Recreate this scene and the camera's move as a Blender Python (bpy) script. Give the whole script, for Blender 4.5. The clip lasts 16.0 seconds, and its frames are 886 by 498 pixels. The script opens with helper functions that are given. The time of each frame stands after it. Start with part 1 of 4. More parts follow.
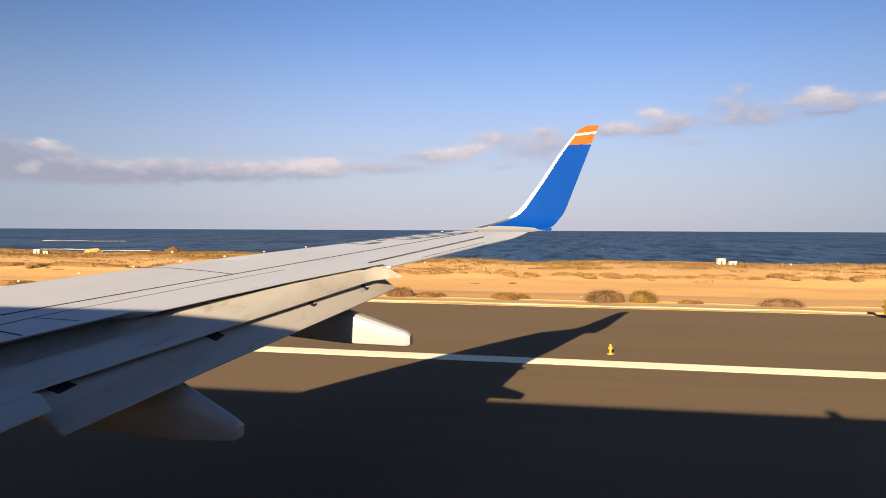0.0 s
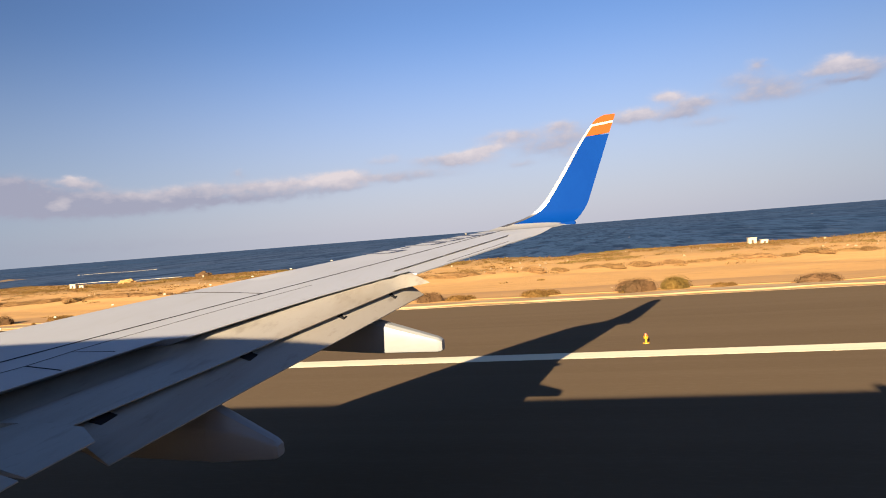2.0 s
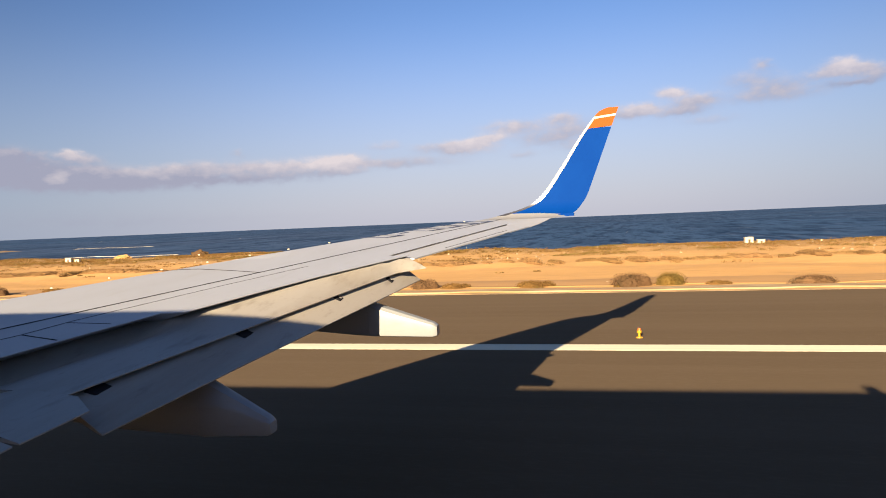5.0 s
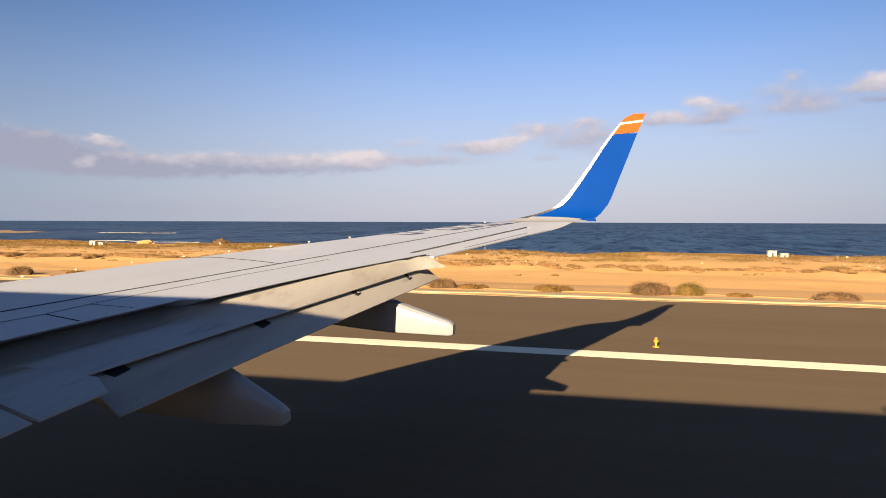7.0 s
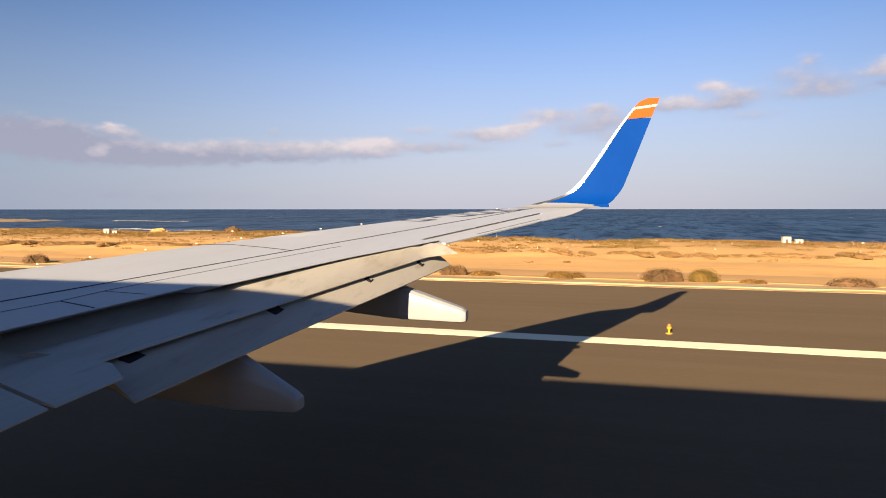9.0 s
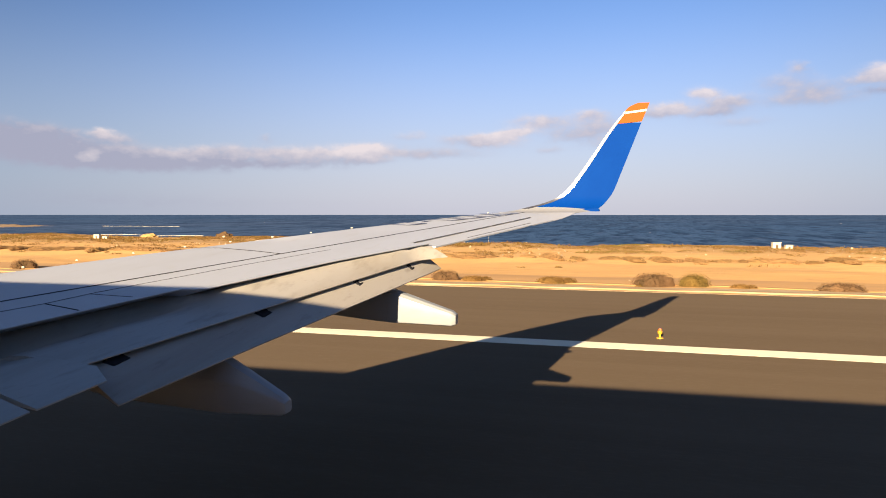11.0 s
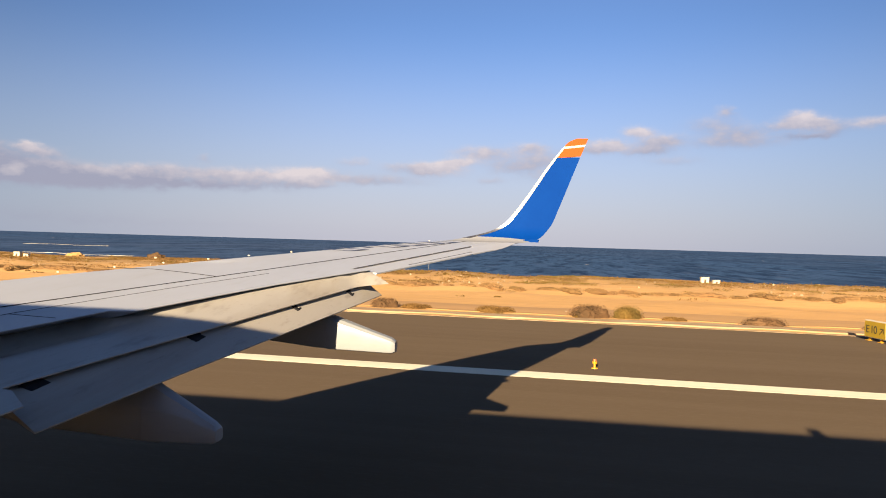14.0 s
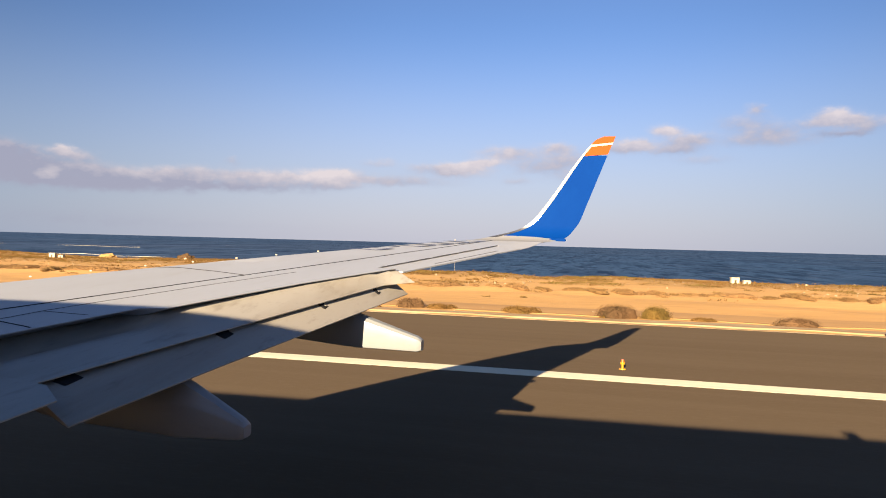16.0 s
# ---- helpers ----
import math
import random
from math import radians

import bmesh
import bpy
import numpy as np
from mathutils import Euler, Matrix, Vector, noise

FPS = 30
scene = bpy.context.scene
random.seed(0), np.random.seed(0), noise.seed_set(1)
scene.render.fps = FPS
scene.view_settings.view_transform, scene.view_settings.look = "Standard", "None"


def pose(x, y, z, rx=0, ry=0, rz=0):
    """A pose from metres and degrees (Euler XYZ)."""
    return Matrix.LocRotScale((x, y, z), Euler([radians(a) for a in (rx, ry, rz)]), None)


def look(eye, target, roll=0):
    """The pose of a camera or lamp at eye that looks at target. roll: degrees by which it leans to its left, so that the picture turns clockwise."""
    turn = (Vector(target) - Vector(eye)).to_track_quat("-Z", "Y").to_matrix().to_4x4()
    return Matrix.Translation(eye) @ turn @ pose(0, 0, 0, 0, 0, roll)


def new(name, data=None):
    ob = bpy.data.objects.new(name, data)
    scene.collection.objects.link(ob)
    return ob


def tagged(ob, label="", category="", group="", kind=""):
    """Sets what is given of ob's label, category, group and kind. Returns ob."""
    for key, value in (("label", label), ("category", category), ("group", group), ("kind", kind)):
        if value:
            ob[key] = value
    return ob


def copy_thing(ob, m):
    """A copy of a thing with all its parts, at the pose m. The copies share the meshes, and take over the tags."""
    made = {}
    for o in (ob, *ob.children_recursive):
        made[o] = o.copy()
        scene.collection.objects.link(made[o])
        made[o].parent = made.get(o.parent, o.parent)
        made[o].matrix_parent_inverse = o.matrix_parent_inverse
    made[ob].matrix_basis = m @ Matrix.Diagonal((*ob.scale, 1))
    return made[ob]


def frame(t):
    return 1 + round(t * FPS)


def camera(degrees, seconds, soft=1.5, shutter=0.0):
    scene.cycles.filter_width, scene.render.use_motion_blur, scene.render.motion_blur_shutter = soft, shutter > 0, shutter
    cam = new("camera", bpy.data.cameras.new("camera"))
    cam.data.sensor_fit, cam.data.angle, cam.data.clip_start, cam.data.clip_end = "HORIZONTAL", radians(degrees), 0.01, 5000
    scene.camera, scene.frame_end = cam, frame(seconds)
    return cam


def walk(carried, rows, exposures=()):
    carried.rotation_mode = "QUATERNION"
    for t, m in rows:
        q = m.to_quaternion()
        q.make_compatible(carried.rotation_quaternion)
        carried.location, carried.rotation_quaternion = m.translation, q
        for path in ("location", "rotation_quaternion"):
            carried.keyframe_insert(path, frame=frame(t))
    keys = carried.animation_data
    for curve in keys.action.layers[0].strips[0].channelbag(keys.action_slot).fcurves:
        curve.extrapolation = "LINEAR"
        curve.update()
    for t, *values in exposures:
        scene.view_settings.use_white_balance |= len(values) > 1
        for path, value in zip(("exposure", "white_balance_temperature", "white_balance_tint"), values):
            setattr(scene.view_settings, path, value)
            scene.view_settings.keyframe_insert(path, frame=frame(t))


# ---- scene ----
cam = camera(68.0, 16.0, soft=1.0)
PATH = [
    (0, (0.157, -0.177, 4.081), (-0.234, 1.783, 4.022), 0.26),
    (0.5, (0.151, -0.136, 4.085), (-0.294, 1.814, 4.055), -1.80),
    (1, (0.156, -0.155, 4.072), (-0.303, 1.791, 4.042), -1.86),
    (1.5, (0.161, -0.127, 4.038), (-0.308, 1.816, 3.994), -3.02),
    (2, (0.167, -0.143, 4.081), (-0.300, 1.801, 4.035), -4.55),
    (2.5, (0.159, -0.160, 4.072), (-0.300, 1.787, 4.037), -1.81),
    (3, (0.153, -0.142, 4.080), (-0.300, 1.804, 4.020), -2.63),
    (3.5, (0.147, -0.145, 4.074), (-0.311, 1.801, 4.025), -2.65),
    (4, (0.141, -0.142, 4.061), (-0.313, 1.805, 3.999), -0.82),
    (4.5, (0.134, -0.147, 4.061), (-0.314, 1.800, 3.978), -1.24),
    (5, (0.154, -0.162, 4.053), (-0.306, 1.782, 3.970), -2.36),
    (5.2, (0.141, -0.166, 4.049), (-0.343, 1.773, 3.983), -0.08),
    (7.5, (0.137, -0.163, 4.052), (-0.389, 1.765, 3.967), -0.13),
    (8, (0.122, -0.136, 4.046), (-0.418, 1.788, 3.983), -1.00),
    (8.5, (0.132, -0.136, 4.030), (-0.411, 1.786, 3.933), -1.61),
    (9, (0.110, -0.125, 4.038), (-0.437, 1.794, 3.915), -0.03),
    (9.2, (0.145, -0.112, 4.036), (-0.406, 1.808, 3.926), -0.48),
    (11.3, (0.130, -0.089, 4.000), (-0.380, 1.842, 3.896), 0.31),
    (11.5, (0.109, -0.064, 4.018), (-0.375, 1.875, 3.935), 0.49),
    (12, (0.116, -0.113, 4.006), (-0.280, 1.847, 3.949), 1.60),
    (12.5, (0.134, -0.148, 4.007), (-0.199, 1.824, 4.005), 1.31),
    (13, (0.119, -0.143, 3.991), (-0.214, 1.829, 4.006), 1.22),
    (13.5, (0.123, -0.131, 3.995), (-0.238, 1.837, 4.010), 1.79),
    (14, (0.125, -0.110, 3.997), (-0.225, 1.859, 3.978), 1.66),
    (14.5, (0.142, -0.126, 3.995), (-0.203, 1.844, 3.940), 1.76),
    (15, (0.129, -0.102, 3.971), (-0.228, 1.865, 3.918), 2.91),
    (15.5, (0.138, -0.145, 3.982), (-0.241, 1.818, 3.948), 2.03),
    (16, (0.109, -0.079, 3.963), (-0.317, 1.875, 3.944), 1.52),
]
walk(cam, [(t, look(eye, target, roll)) for t, eye, target, roll in PATH], exposures=[(0, 1.79), (2.5, 1.75), (5, 1.77), (7.5, 1.80), (9, 1.82), (11.5, 1.88), (12.5, 1.85), (14, 1.74), (16, 1.79)])

# ---- light ----
world = bpy.data.worlds.new("sky_world")
scene.world = world
world.use_nodes = True
SUN_WAY = Vector((0.344, 2.92, -1.0)).normalized()
SUN_EL = math.asin(-SUN_WAY.z)
SUN_AZ = math.atan2(-SUN_WAY.x, -SUN_WAY.y)

sun = new("sun", bpy.data.lights.new("sun", "SUN"))
sun.data.energy, sun.data.angle, sun.data.color = 5.0, radians(0.55), (1.0, 0.78, 0.52)
sun.rotation_mode = "QUATERNION"
sun.rotation_quaternion = SUN_WAY.to_track_quat("-Z", "Y")

# banks of cloud: azimuth, elevation, half-width, half-height (degrees), thickness, brightness
WEST_BANK = [
    (-44.7, 4.60, 4.5, 0.85, 1.1, 0.12), (-41.0, 3.80, 4.8, 0.55, 0.75, 0.15), (-46.1, 5.80, 2.4, 0.65, 0.8, 0.25), (-43.4, 4.40, 0.75, 0.42, 1.10, 1.0),
    (-42.4, 6.20, 0.7, 0.38, 0.99, 0.9), (-41.4, 5.90, 1.5, 0.43, 0.66, 0.55), (-39.9, 4.80, 2.4, 0.6, 0.66, 0.35), (-48.8, 5.50, 3.6, 1.2, 0.99, 0.12), (-54.0, 5.10, 4.0, 1.5, 0.99, 0.1),
]
LONG_BANK = [
    (-36.7, 4.90, 2.5, 0.58, 0.64, 0.6), (-34.1, 5.10, 2.6, 0.55, 0.62, 0.55), (-30.3, 6.30, 0.6, 0.37, 0.46, 0.6), (-29.7, 5.10, 3.2, 0.52, 0.66, 0.6),
    (-26.5, 5.10, 2.8, 0.5, 0.7, 0.75), (-22.9, 5.40, 2.1, 0.55, 1.0, 1.1), (-21.3, 5.30, 1.9, 0.53, 0.83, 0.85), (-16.6, 5.25, 4.2, 0.42, 0.66, 0.5),
    (-29.3, 4.25, 6.4, 0.48, 0.62, 0.2), (-35.5, 4.20, 5.0, 0.5, 0.66, 0.18), (-22.3, 4.60, 2.9, 0.29, 0.46, 0.35), (-18.1, 6.80, 1.5, 0.34, 0.46, 0.7), (-13.9, 6.40, 1.7, 0.39, 0.46, 0.6),
]
MIDDLE_BANK = [
    (-10.5, 6.50, 1.95, 0.53, 1.15, 0.9), (-8.9, 7.00, 1.4, 0.38, 0.94, 0.9), (-12.0, 6.20, 1.2, 0.39, 0.68, 0.6), (-6.8, 7.80, 2.6, 0.52, 0.81, 0.7),
    (-4.2, 6.80, 2.8, 0.66, 0.61, 0.5), (-2.7, 8.30, 1.4, 0.42, 0.74, 0.7), (-1.7, 7.30, 1.9, 0.75, 0.54, 0.5), (-6.1, 5.50, 1.2, 0.34, 0.47, 0.6), (-1.3, 5.90, 1.9, 0.47, 0.41, 0.5),
    (3.8, 8.60, 1.7, 0.45, 1.15, 0.8), (2.5, 8.15, 1.4, 0.32, 0.68, 0.6), (6.3, 9.70, 1.3, 0.44, 1.01, 0.85), (7.8, 8.80, 1.5, 0.49, 1.08, 0.6), (7.1, 8.10, 1.7, 0.31, 0.68, 0.45),
]
EAST_BANK = [
    (9.2, 7.20, 2.5, 0.40, 0.31, 0.5), (13.0, 11.00, 0.8, 0.40, 0.62, 0.6), (12.0, 10.0, 2.2, 0.75, 0.55, 0.5), (14.4, 9.25, 2.0, 0.6, 0.55, 0.5),
    (12.4, 8.70, 2.35, 0.51, 0.50, 0.45), (15.9, 8.50, 1.8, 0.42, 0.44, 0.5), (18.3, 10.40, 1.3, 0.45, 1.0, 0.9), (17.7, 9.80, 1.9, 0.40, 0.85, 0.6),
    (19.9, 9.80, 1.3, 0.40, 0.8, 0.7), (18.6, 8.95, 1.4, 0.28, 0.8, 0.25), (20.5, 9.20, 1.2, 0.38, 0.6, 0.45), (22.9, 9.60, 1.4, 0.45, 0.75, 0.7),
]
LOW_HAZE = [(-16.0, 5.9, 13.0, 0.8, 0.16, 0.35), (4.0, 8.0, 11.0, 1.0, 0.17, 0.4), (-33.5, 1.0, 17.8, 0.46, 0.15, 0.3), (-43.5, 1.4, 8.7, 1.06, 0.22, 0.15)]


def sky_nodes():
    nt = world.node_tree
    n, link = nt.nodes, nt.links
    n.clear()

    def math_node(op, a, b=None, c=None, clamp=False):
        nd = n.new("ShaderNodeMath")
        nd.operation, nd.use_clamp = op, clamp
        for i, v in enumerate((a, b, c)):
            if v is None:
                continue
            if isinstance(v, (int, float)):
                nd.inputs[i].default_value = v
            else:
                link.new(v, nd.inputs[i])
        return nd.outputs[0]

    out = n.new("ShaderNodeOutputWorld")
    bg = n.new("ShaderNodeBackground")
    sky = n.new("ShaderNodeTexSky")
    sky.sky_type, sky.sun_disc = "NISHITA", False
    sky.sun_elevation, sky.sun_rotation = SUN_EL, SUN_AZ
    sky.altitude, sky.air_density, sky.dust_density, sky.ozone_density = 0, 1.0, 1.0, 3.0
    co = n.new("ShaderNodeTexCoord")
    sep = n.new("ShaderNodeSeparateXYZ")
    link.new(co.outputs["Generated"], sep.inputs[0])
    az = math_node("MULTIPLY", math_node("ARCTAN2", sep.outputs[0], sep.outputs[1]), 180 / math.pi)
    el = math_node("MULTIPLY", math_node("ARCSINE", sep.outputs[2]), 180 / math.pi)
    comb = n.new("ShaderNodeCombineXYZ")
    link.new(math_node("MULTIPLY", az, 0.6), comb.inputs[0])
    link.new(el, comb.inputs[1])
    noises = []
    for scale, detail in ((0.75, 5.0), (1.3, 5.0)):
        tex = n.new("ShaderNodeTexNoise")
        tex.inputs["Scale"].default_value, tex.inputs["Detail"].default_value = scale, detail
        tex.inputs["Roughness"].default_value = 0.58
        link.new(comb.outputs[0], tex.inputs["Vector"])
        noises.append(tex)
    split = n.new("ShaderNodeSeparateColor")
    link.new(noises[0].outputs["Color"], split.inputs[0])
    fray = math_node("MULTIPLY", math_node("SUBTRACT", split.outputs[0], 0.5), 2.2)
    lift = math_node("MULTIPLY", math_node("SUBTRACT", split.outputs[1], 0.5), 1.0)
    az2, el2 = math_node("ADD", az, fray), math_node("ADD", el, lift)
    total = light = None
    for a, e, w, h, thick, bright in WEST_BANK + LONG_BANK + MIDDLE_BANK + EAST_BANK + LOW_HAZE:
        u = math_node("DIVIDE", math_node("SUBTRACT", az2, a), w)
        v = math_node("DIVIDE", math_node("SUBTRACT", el2, e), h)
        r2 = math_node("ADD", math_node("MULTIPLY", u, u), math_node("MULTIPLY", v, v))
        g = math_node("MULTIPLY", math_node("EXPONENT", math_node("MULTIPLY", r2, -1.0)), thick)
        top = math_node("ADD", math_node("MULTIPLY", v, 0.22), bright)
        b = math_node("MULTIPLY", g, top)
        total = g if total is None else math_node("ADD", total, g)
        light = b if light is None else math_node("ADD", light, b)
    mean = math_node("DIVIDE", light, math_node("ADD", total, 0.02))
    body = math_node("MULTIPLY", total, math_node("ADD", math_node("MULTIPLY", noises[1].outputs["Fac"], 1.8), 0.25))
    ramp = n.new("ShaderNodeMapRange")
    ramp.interpolation_type = "SMOOTHSTEP"
    ramp.inputs["From Min"].default_value, ramp.inputs["From Max"].default_value = 0.02, 1.15
    ramp.inputs["To Max"].default_value = 0.86
    link.new(body, ramp.inputs["Value"])
    shade = n.new("ShaderNodeMapRange")
    shade.inputs["From Min"].default_value, shade.inputs["From Max"].default_value = 0.25, 1.0
    link.new(math_node("ADD", mean, math_node("MULTIPLY", math_node("SUBTRACT", noises[1].outputs["Fac"], 0.5), 0.7)), shade.inputs["Value"])
    tint = n.new("ShaderNodeMix")
    tint.data_type = "RGBA"
    tint.inputs["A"].default_value, tint.inputs["B"].default_value = (*CLOUD_DARK, 1), (*CLOUD_LIGHT, 1)
    link.new(shade.outputs["Result"], tint.inputs["Factor"])
    # a pale haze low over the sea
    haze = n.new("ShaderNodeMapRange")
    haze.interpolation_type = "SMOOTHSTEP"
    haze.inputs["From Min"].default_value, haze.inputs["From Max"].default_value = 19.0, -1.0
    haze.inputs["To Max"].default_value = 0.85
    link.new(el, haze.inputs["Value"])
    low = n.new("ShaderNodeMix")
    low.data_type = "RGBA"
    # palest out over the open sea, bluer away from there
    away = n.new("ShaderNodeMapRange")
    away.interpolation_type = "SMOOTHSTEP"
    away.inputs["From Min"].default_value, away.inputs["From Max"].default_value = 6.0, 52.0
    link.new(math_node("ABSOLUTE", math_node("ADD", az, 8.0)), away.inputs["Value"])
    tone = n.new("ShaderNodeMix")
    tone.data_type = "RGBA"
    tone.inputs["A"].default_value, tone.inputs["B"].default_value = (*HAZE, 1), (*HAZE_FAR, 1)
    link.new(away.outputs["Result"], tone.inputs["Factor"])
    link.new(tone.outputs["Result"], low.inputs["B"])
    link.new(haze.outputs["Result"], low.inputs["Factor"])
    warm = n.new("ShaderNodeMix")
    warm.data_type, warm.blend_type = "RGBA", "MULTIPLY"
    warm.inputs["Factor"].default_value, warm.inputs["B"].default_value = 1.0, (0.645, 0.695, 0.875, 1)
    link.new(sky.outputs[0], warm.inputs["A"])
    # clear air: the blue deepens towards the zenith
    deep = n.new("ShaderNodeMapRange")
    deep.interpolation_type = "SMOOTHSTEP"
    deep.inputs["From Min"].default_value, deep.inputs["From Max"].default_value = 12.0, 58.0
    deep.inputs["To Min"].default_value, deep.inputs["To Max"].default_value = 1.0, 0.78
    link.new(el, deep.inputs["Value"])
    scaled = n.new("ShaderNodeVectorMath")
    scaled.operation = "SCALE"
    link.new(warm.outputs["Result"], scaled.inputs[0])
    dim = math_node("SUBTRACT", 1.0, math_node("MULTIPLY", away.outputs["Result"], 0.30))
    link.new(math_node("MULTIPLY", deep.outputs["Result"], dim), scaled.inputs["Scale"])
    link.new(scaled.outputs[0], low.inputs["A"])
    mix = n.new("ShaderNodeMix")
    mix.data_type = "RGBA"
    link.new(ramp.outputs["Result"], mix.inputs["Factor"])
    link.new(low.outputs["Result"], mix.inputs["A"])
    link.new(tint.outputs["Result"], mix.inputs["B"])
    link.new(mix.outputs["Result"], bg.inputs["Color"])
    bg.inputs["Strength"].default_value = SKY_STRENGTH
    link.new(bg.outputs[0], out.inputs[0])


SKY_STRENGTH = 0.05
HAZE, HAZE_FAR = (3.5, 3.45, 4.0), (2.15, 2.5, 3.25)
CLOUD_DARK, CLOUD_LIGHT = (2.2, 2.2, 2.85), (4.8, 4.2, 4.2)
sky_nodes()


# ---- materials ----
def material(name, base, rough=0.6, metal=0.0, spots=(), bump=(), island=0.0, spec=0.5, coat=0.0, relief=0.05, zone=None):
    """base: colour. spots: rows of (scale, stretch, low, high, colour, amount) mixed over it by noise.
    bump: rows of (scale, stretch, strength). island: how far pieces differ in brightness. zone: another soil beyond a line along the shore."""
    m = bpy.data.materials.new(name)
    m.use_nodes = True
    nt = m.node_tree
    n, link = nt.nodes, nt.links
    bsdf = n["Principled BSDF"]
    bsdf.inputs["Roughness"].default_value, bsdf.inputs["Metallic"].default_value = rough, metal
    bsdf.inputs["Specular IOR Level"].default_value = spec
    bsdf.inputs["Coat Weight"].default_value = coat
    co = n.new("ShaderNodeNewGeometry")

    def tex(scale, stretch, detail=6.0):
        mp = n.new("ShaderNodeMapping")
        mp.inputs["Scale"].default_value = stretch
        link.new(co.outputs["Position"], mp.inputs["Vector"])
        t = n.new("ShaderNodeTexNoise")
        t.inputs["Scale"].default_value, t.inputs["Detail"].default_value = scale, detail
        t.inputs["Roughness"].default_value = 0.6
        link.new(mp.outputs[0], t.inputs["Vector"])
        return t.outputs["Fac"]

    rgb = n.new("ShaderNodeRGB")
    rgb.outputs[0].default_value = (*base, 1)
    colour = rgb.outputs[0]
    for scale, stretch, low, high, tone, amount in spots:
        r = n.new("ShaderNodeMapRange")
        r.inputs["From Min"].default_value, r.inputs["From Max"].default_value = low, high
        r.inputs["To Max"].default_value = amount
        link.new(tex(scale, stretch), r.inputs["Value"])
        mx = n.new("ShaderNodeMix")
        mx.data_type = "RGBA"
        link.new(r.outputs["Result"], mx.inputs["Factor"])
        link.new(colour, mx.inputs["A"])
        mx.inputs["B"].default_value = (*tone, 1)
        colour = mx.outputs["Result"]
    if zone:
        y0, y1, tone, amount = zone
        sep = n.new("ShaderNodeSeparateXYZ")
        link.new(co.outputs["Position"], sep.inputs[0])
        add = n.new("ShaderNodeMath")
        add.operation = "MULTIPLY_ADD"
        link.new(tex(0.12, (0.5, 1.5, 1)), add.inputs[0])
        add.inputs[1].default_value = 22.0
        link.new(sep.outputs[1], add.inputs[2])
        r = n.new("ShaderNodeMapRange")
        r.inputs["From Min"].default_value, r.inputs["From Max"].default_value = y0 + 11, y1 + 11
        r.inputs["To Max"].default_value = amount
        link.new(add.outputs[0], r.inputs["Value"])
        mx = n.new("ShaderNodeMix")
        mx.data_type = "RGBA"
        link.new(r.outputs["Result"], mx.inputs["Factor"])
        link.new(colour, mx.inputs["A"])
        mx.inputs["B"].default_value = (*tone, 1)
        colour = mx.outputs["Result"]
    if island:
        hsv = n.new("ShaderNodeHueSaturation")
        r = n.new("ShaderNodeMapRange")
        r.inputs["To Min"].default_value, r.inputs["To Max"].default_value = 1 - island, 1 + island
        link.new(co.outputs["Random Per Island"], r.inputs["Value"])
        link.new(r.outputs["Result"], hsv.inputs["Value"])
        link.new(colour, hsv.inputs["Color"])
        colour = hsv.outputs[0]
    link.new(colour, bsdf.inputs["Base Color"])
    normal = None
    for scale, stretch, strength in bump:
        b = n.new("ShaderNodeBump")
        b.inputs["Strength"].default_value, b.inputs["Distance"].default_value = strength, relief
        link.new(tex(scale, stretch), b.inputs["Height"])
        if normal is not None:
            link.new(normal, b.inputs["Normal"])
        normal = b.outputs[0]
    if normal is not None:
        link.new(normal, bsdf.inputs["Normal"])
    return m


ONE = (1, 1, 1)
WING_GREY = material("wing_grey_paint", (0.345, 0.362, 0.392), 0.4, spec=0.35, spots=[
    (0.9, (1, 0.35, 1), 0.5, 0.75, (0.295, 0.30, 0.31), 0.45), (9, (1, 0.15, 1), 0.55, 0.8, (0.275, 0.26, 0.22), 0.35)], bump=[(1.2, ONE, 0.05)])
FLAP_GREY = material("flap_grey_paint", (0.345, 0.325, 0.285), 0.42, spec=0.5, spots=[
    (0.8, (1.6, 0.3, 1), 0.46, 0.66, (0.25, 0.218, 0.168), 0.8), (4, (1.2, 0.25, 1), 0.56, 0.74, (0.14, 0.118, 0.085), 0.6), (18, (1, 0.35, 1), 0.58, 0.76, (0.22, 0.19, 0.145), 0.5)])
AFT_GREY = material("aft_flap_grey_paint", (0.335, 0.31, 0.265), 0.42, spec=0.5, spots=[
    (0.7, (2.2, 0.25, 1), 0.46, 0.66, (0.24, 0.205, 0.155), 0.8), (5, (1.4, 0.3, 1), 0.57, 0.74, (0.13, 0.108, 0.08), 0.6), (22, (1, 0.4, 1), 0.58, 0.76, (0.23, 0.20, 0.155), 0.5)])
FAIRING_PAINT = material("fairing_light_paint", (0.245, 0.262, 0.27), 0.38, spec=0.5, spots=[(2.5, ONE, 0.5, 0.8, (0.225, 0.235, 0.235), 0.4), (7, (0.3, 1, 2), 0.55, 0.75, (0.18, 0.18, 0.17), 0.3)])
SEAM_GREY = material("panel_seam_grey", (0.075, 0.078, 0.085), 0.6, spots=[(3, ONE, 0.5, 0.8, (0.055, 0.058, 0.065), 0.4)])
GAP_DARK = material("shadow_gap_seal", (0.02, 0.02, 0.022), 0.8, spec=0.05, spots=[(8, ONE, 0.5, 0.8, (0.03, 0.03, 0.03), 0.5)])
BLUE = material("winglet_blue_paint", (0.0008, 0.030, 0.180), 0.6, spots=[(1.5, ONE, 0.4, 0.8, (0.0016, 0.038, 0.205), 0.6)], spec=0.02)
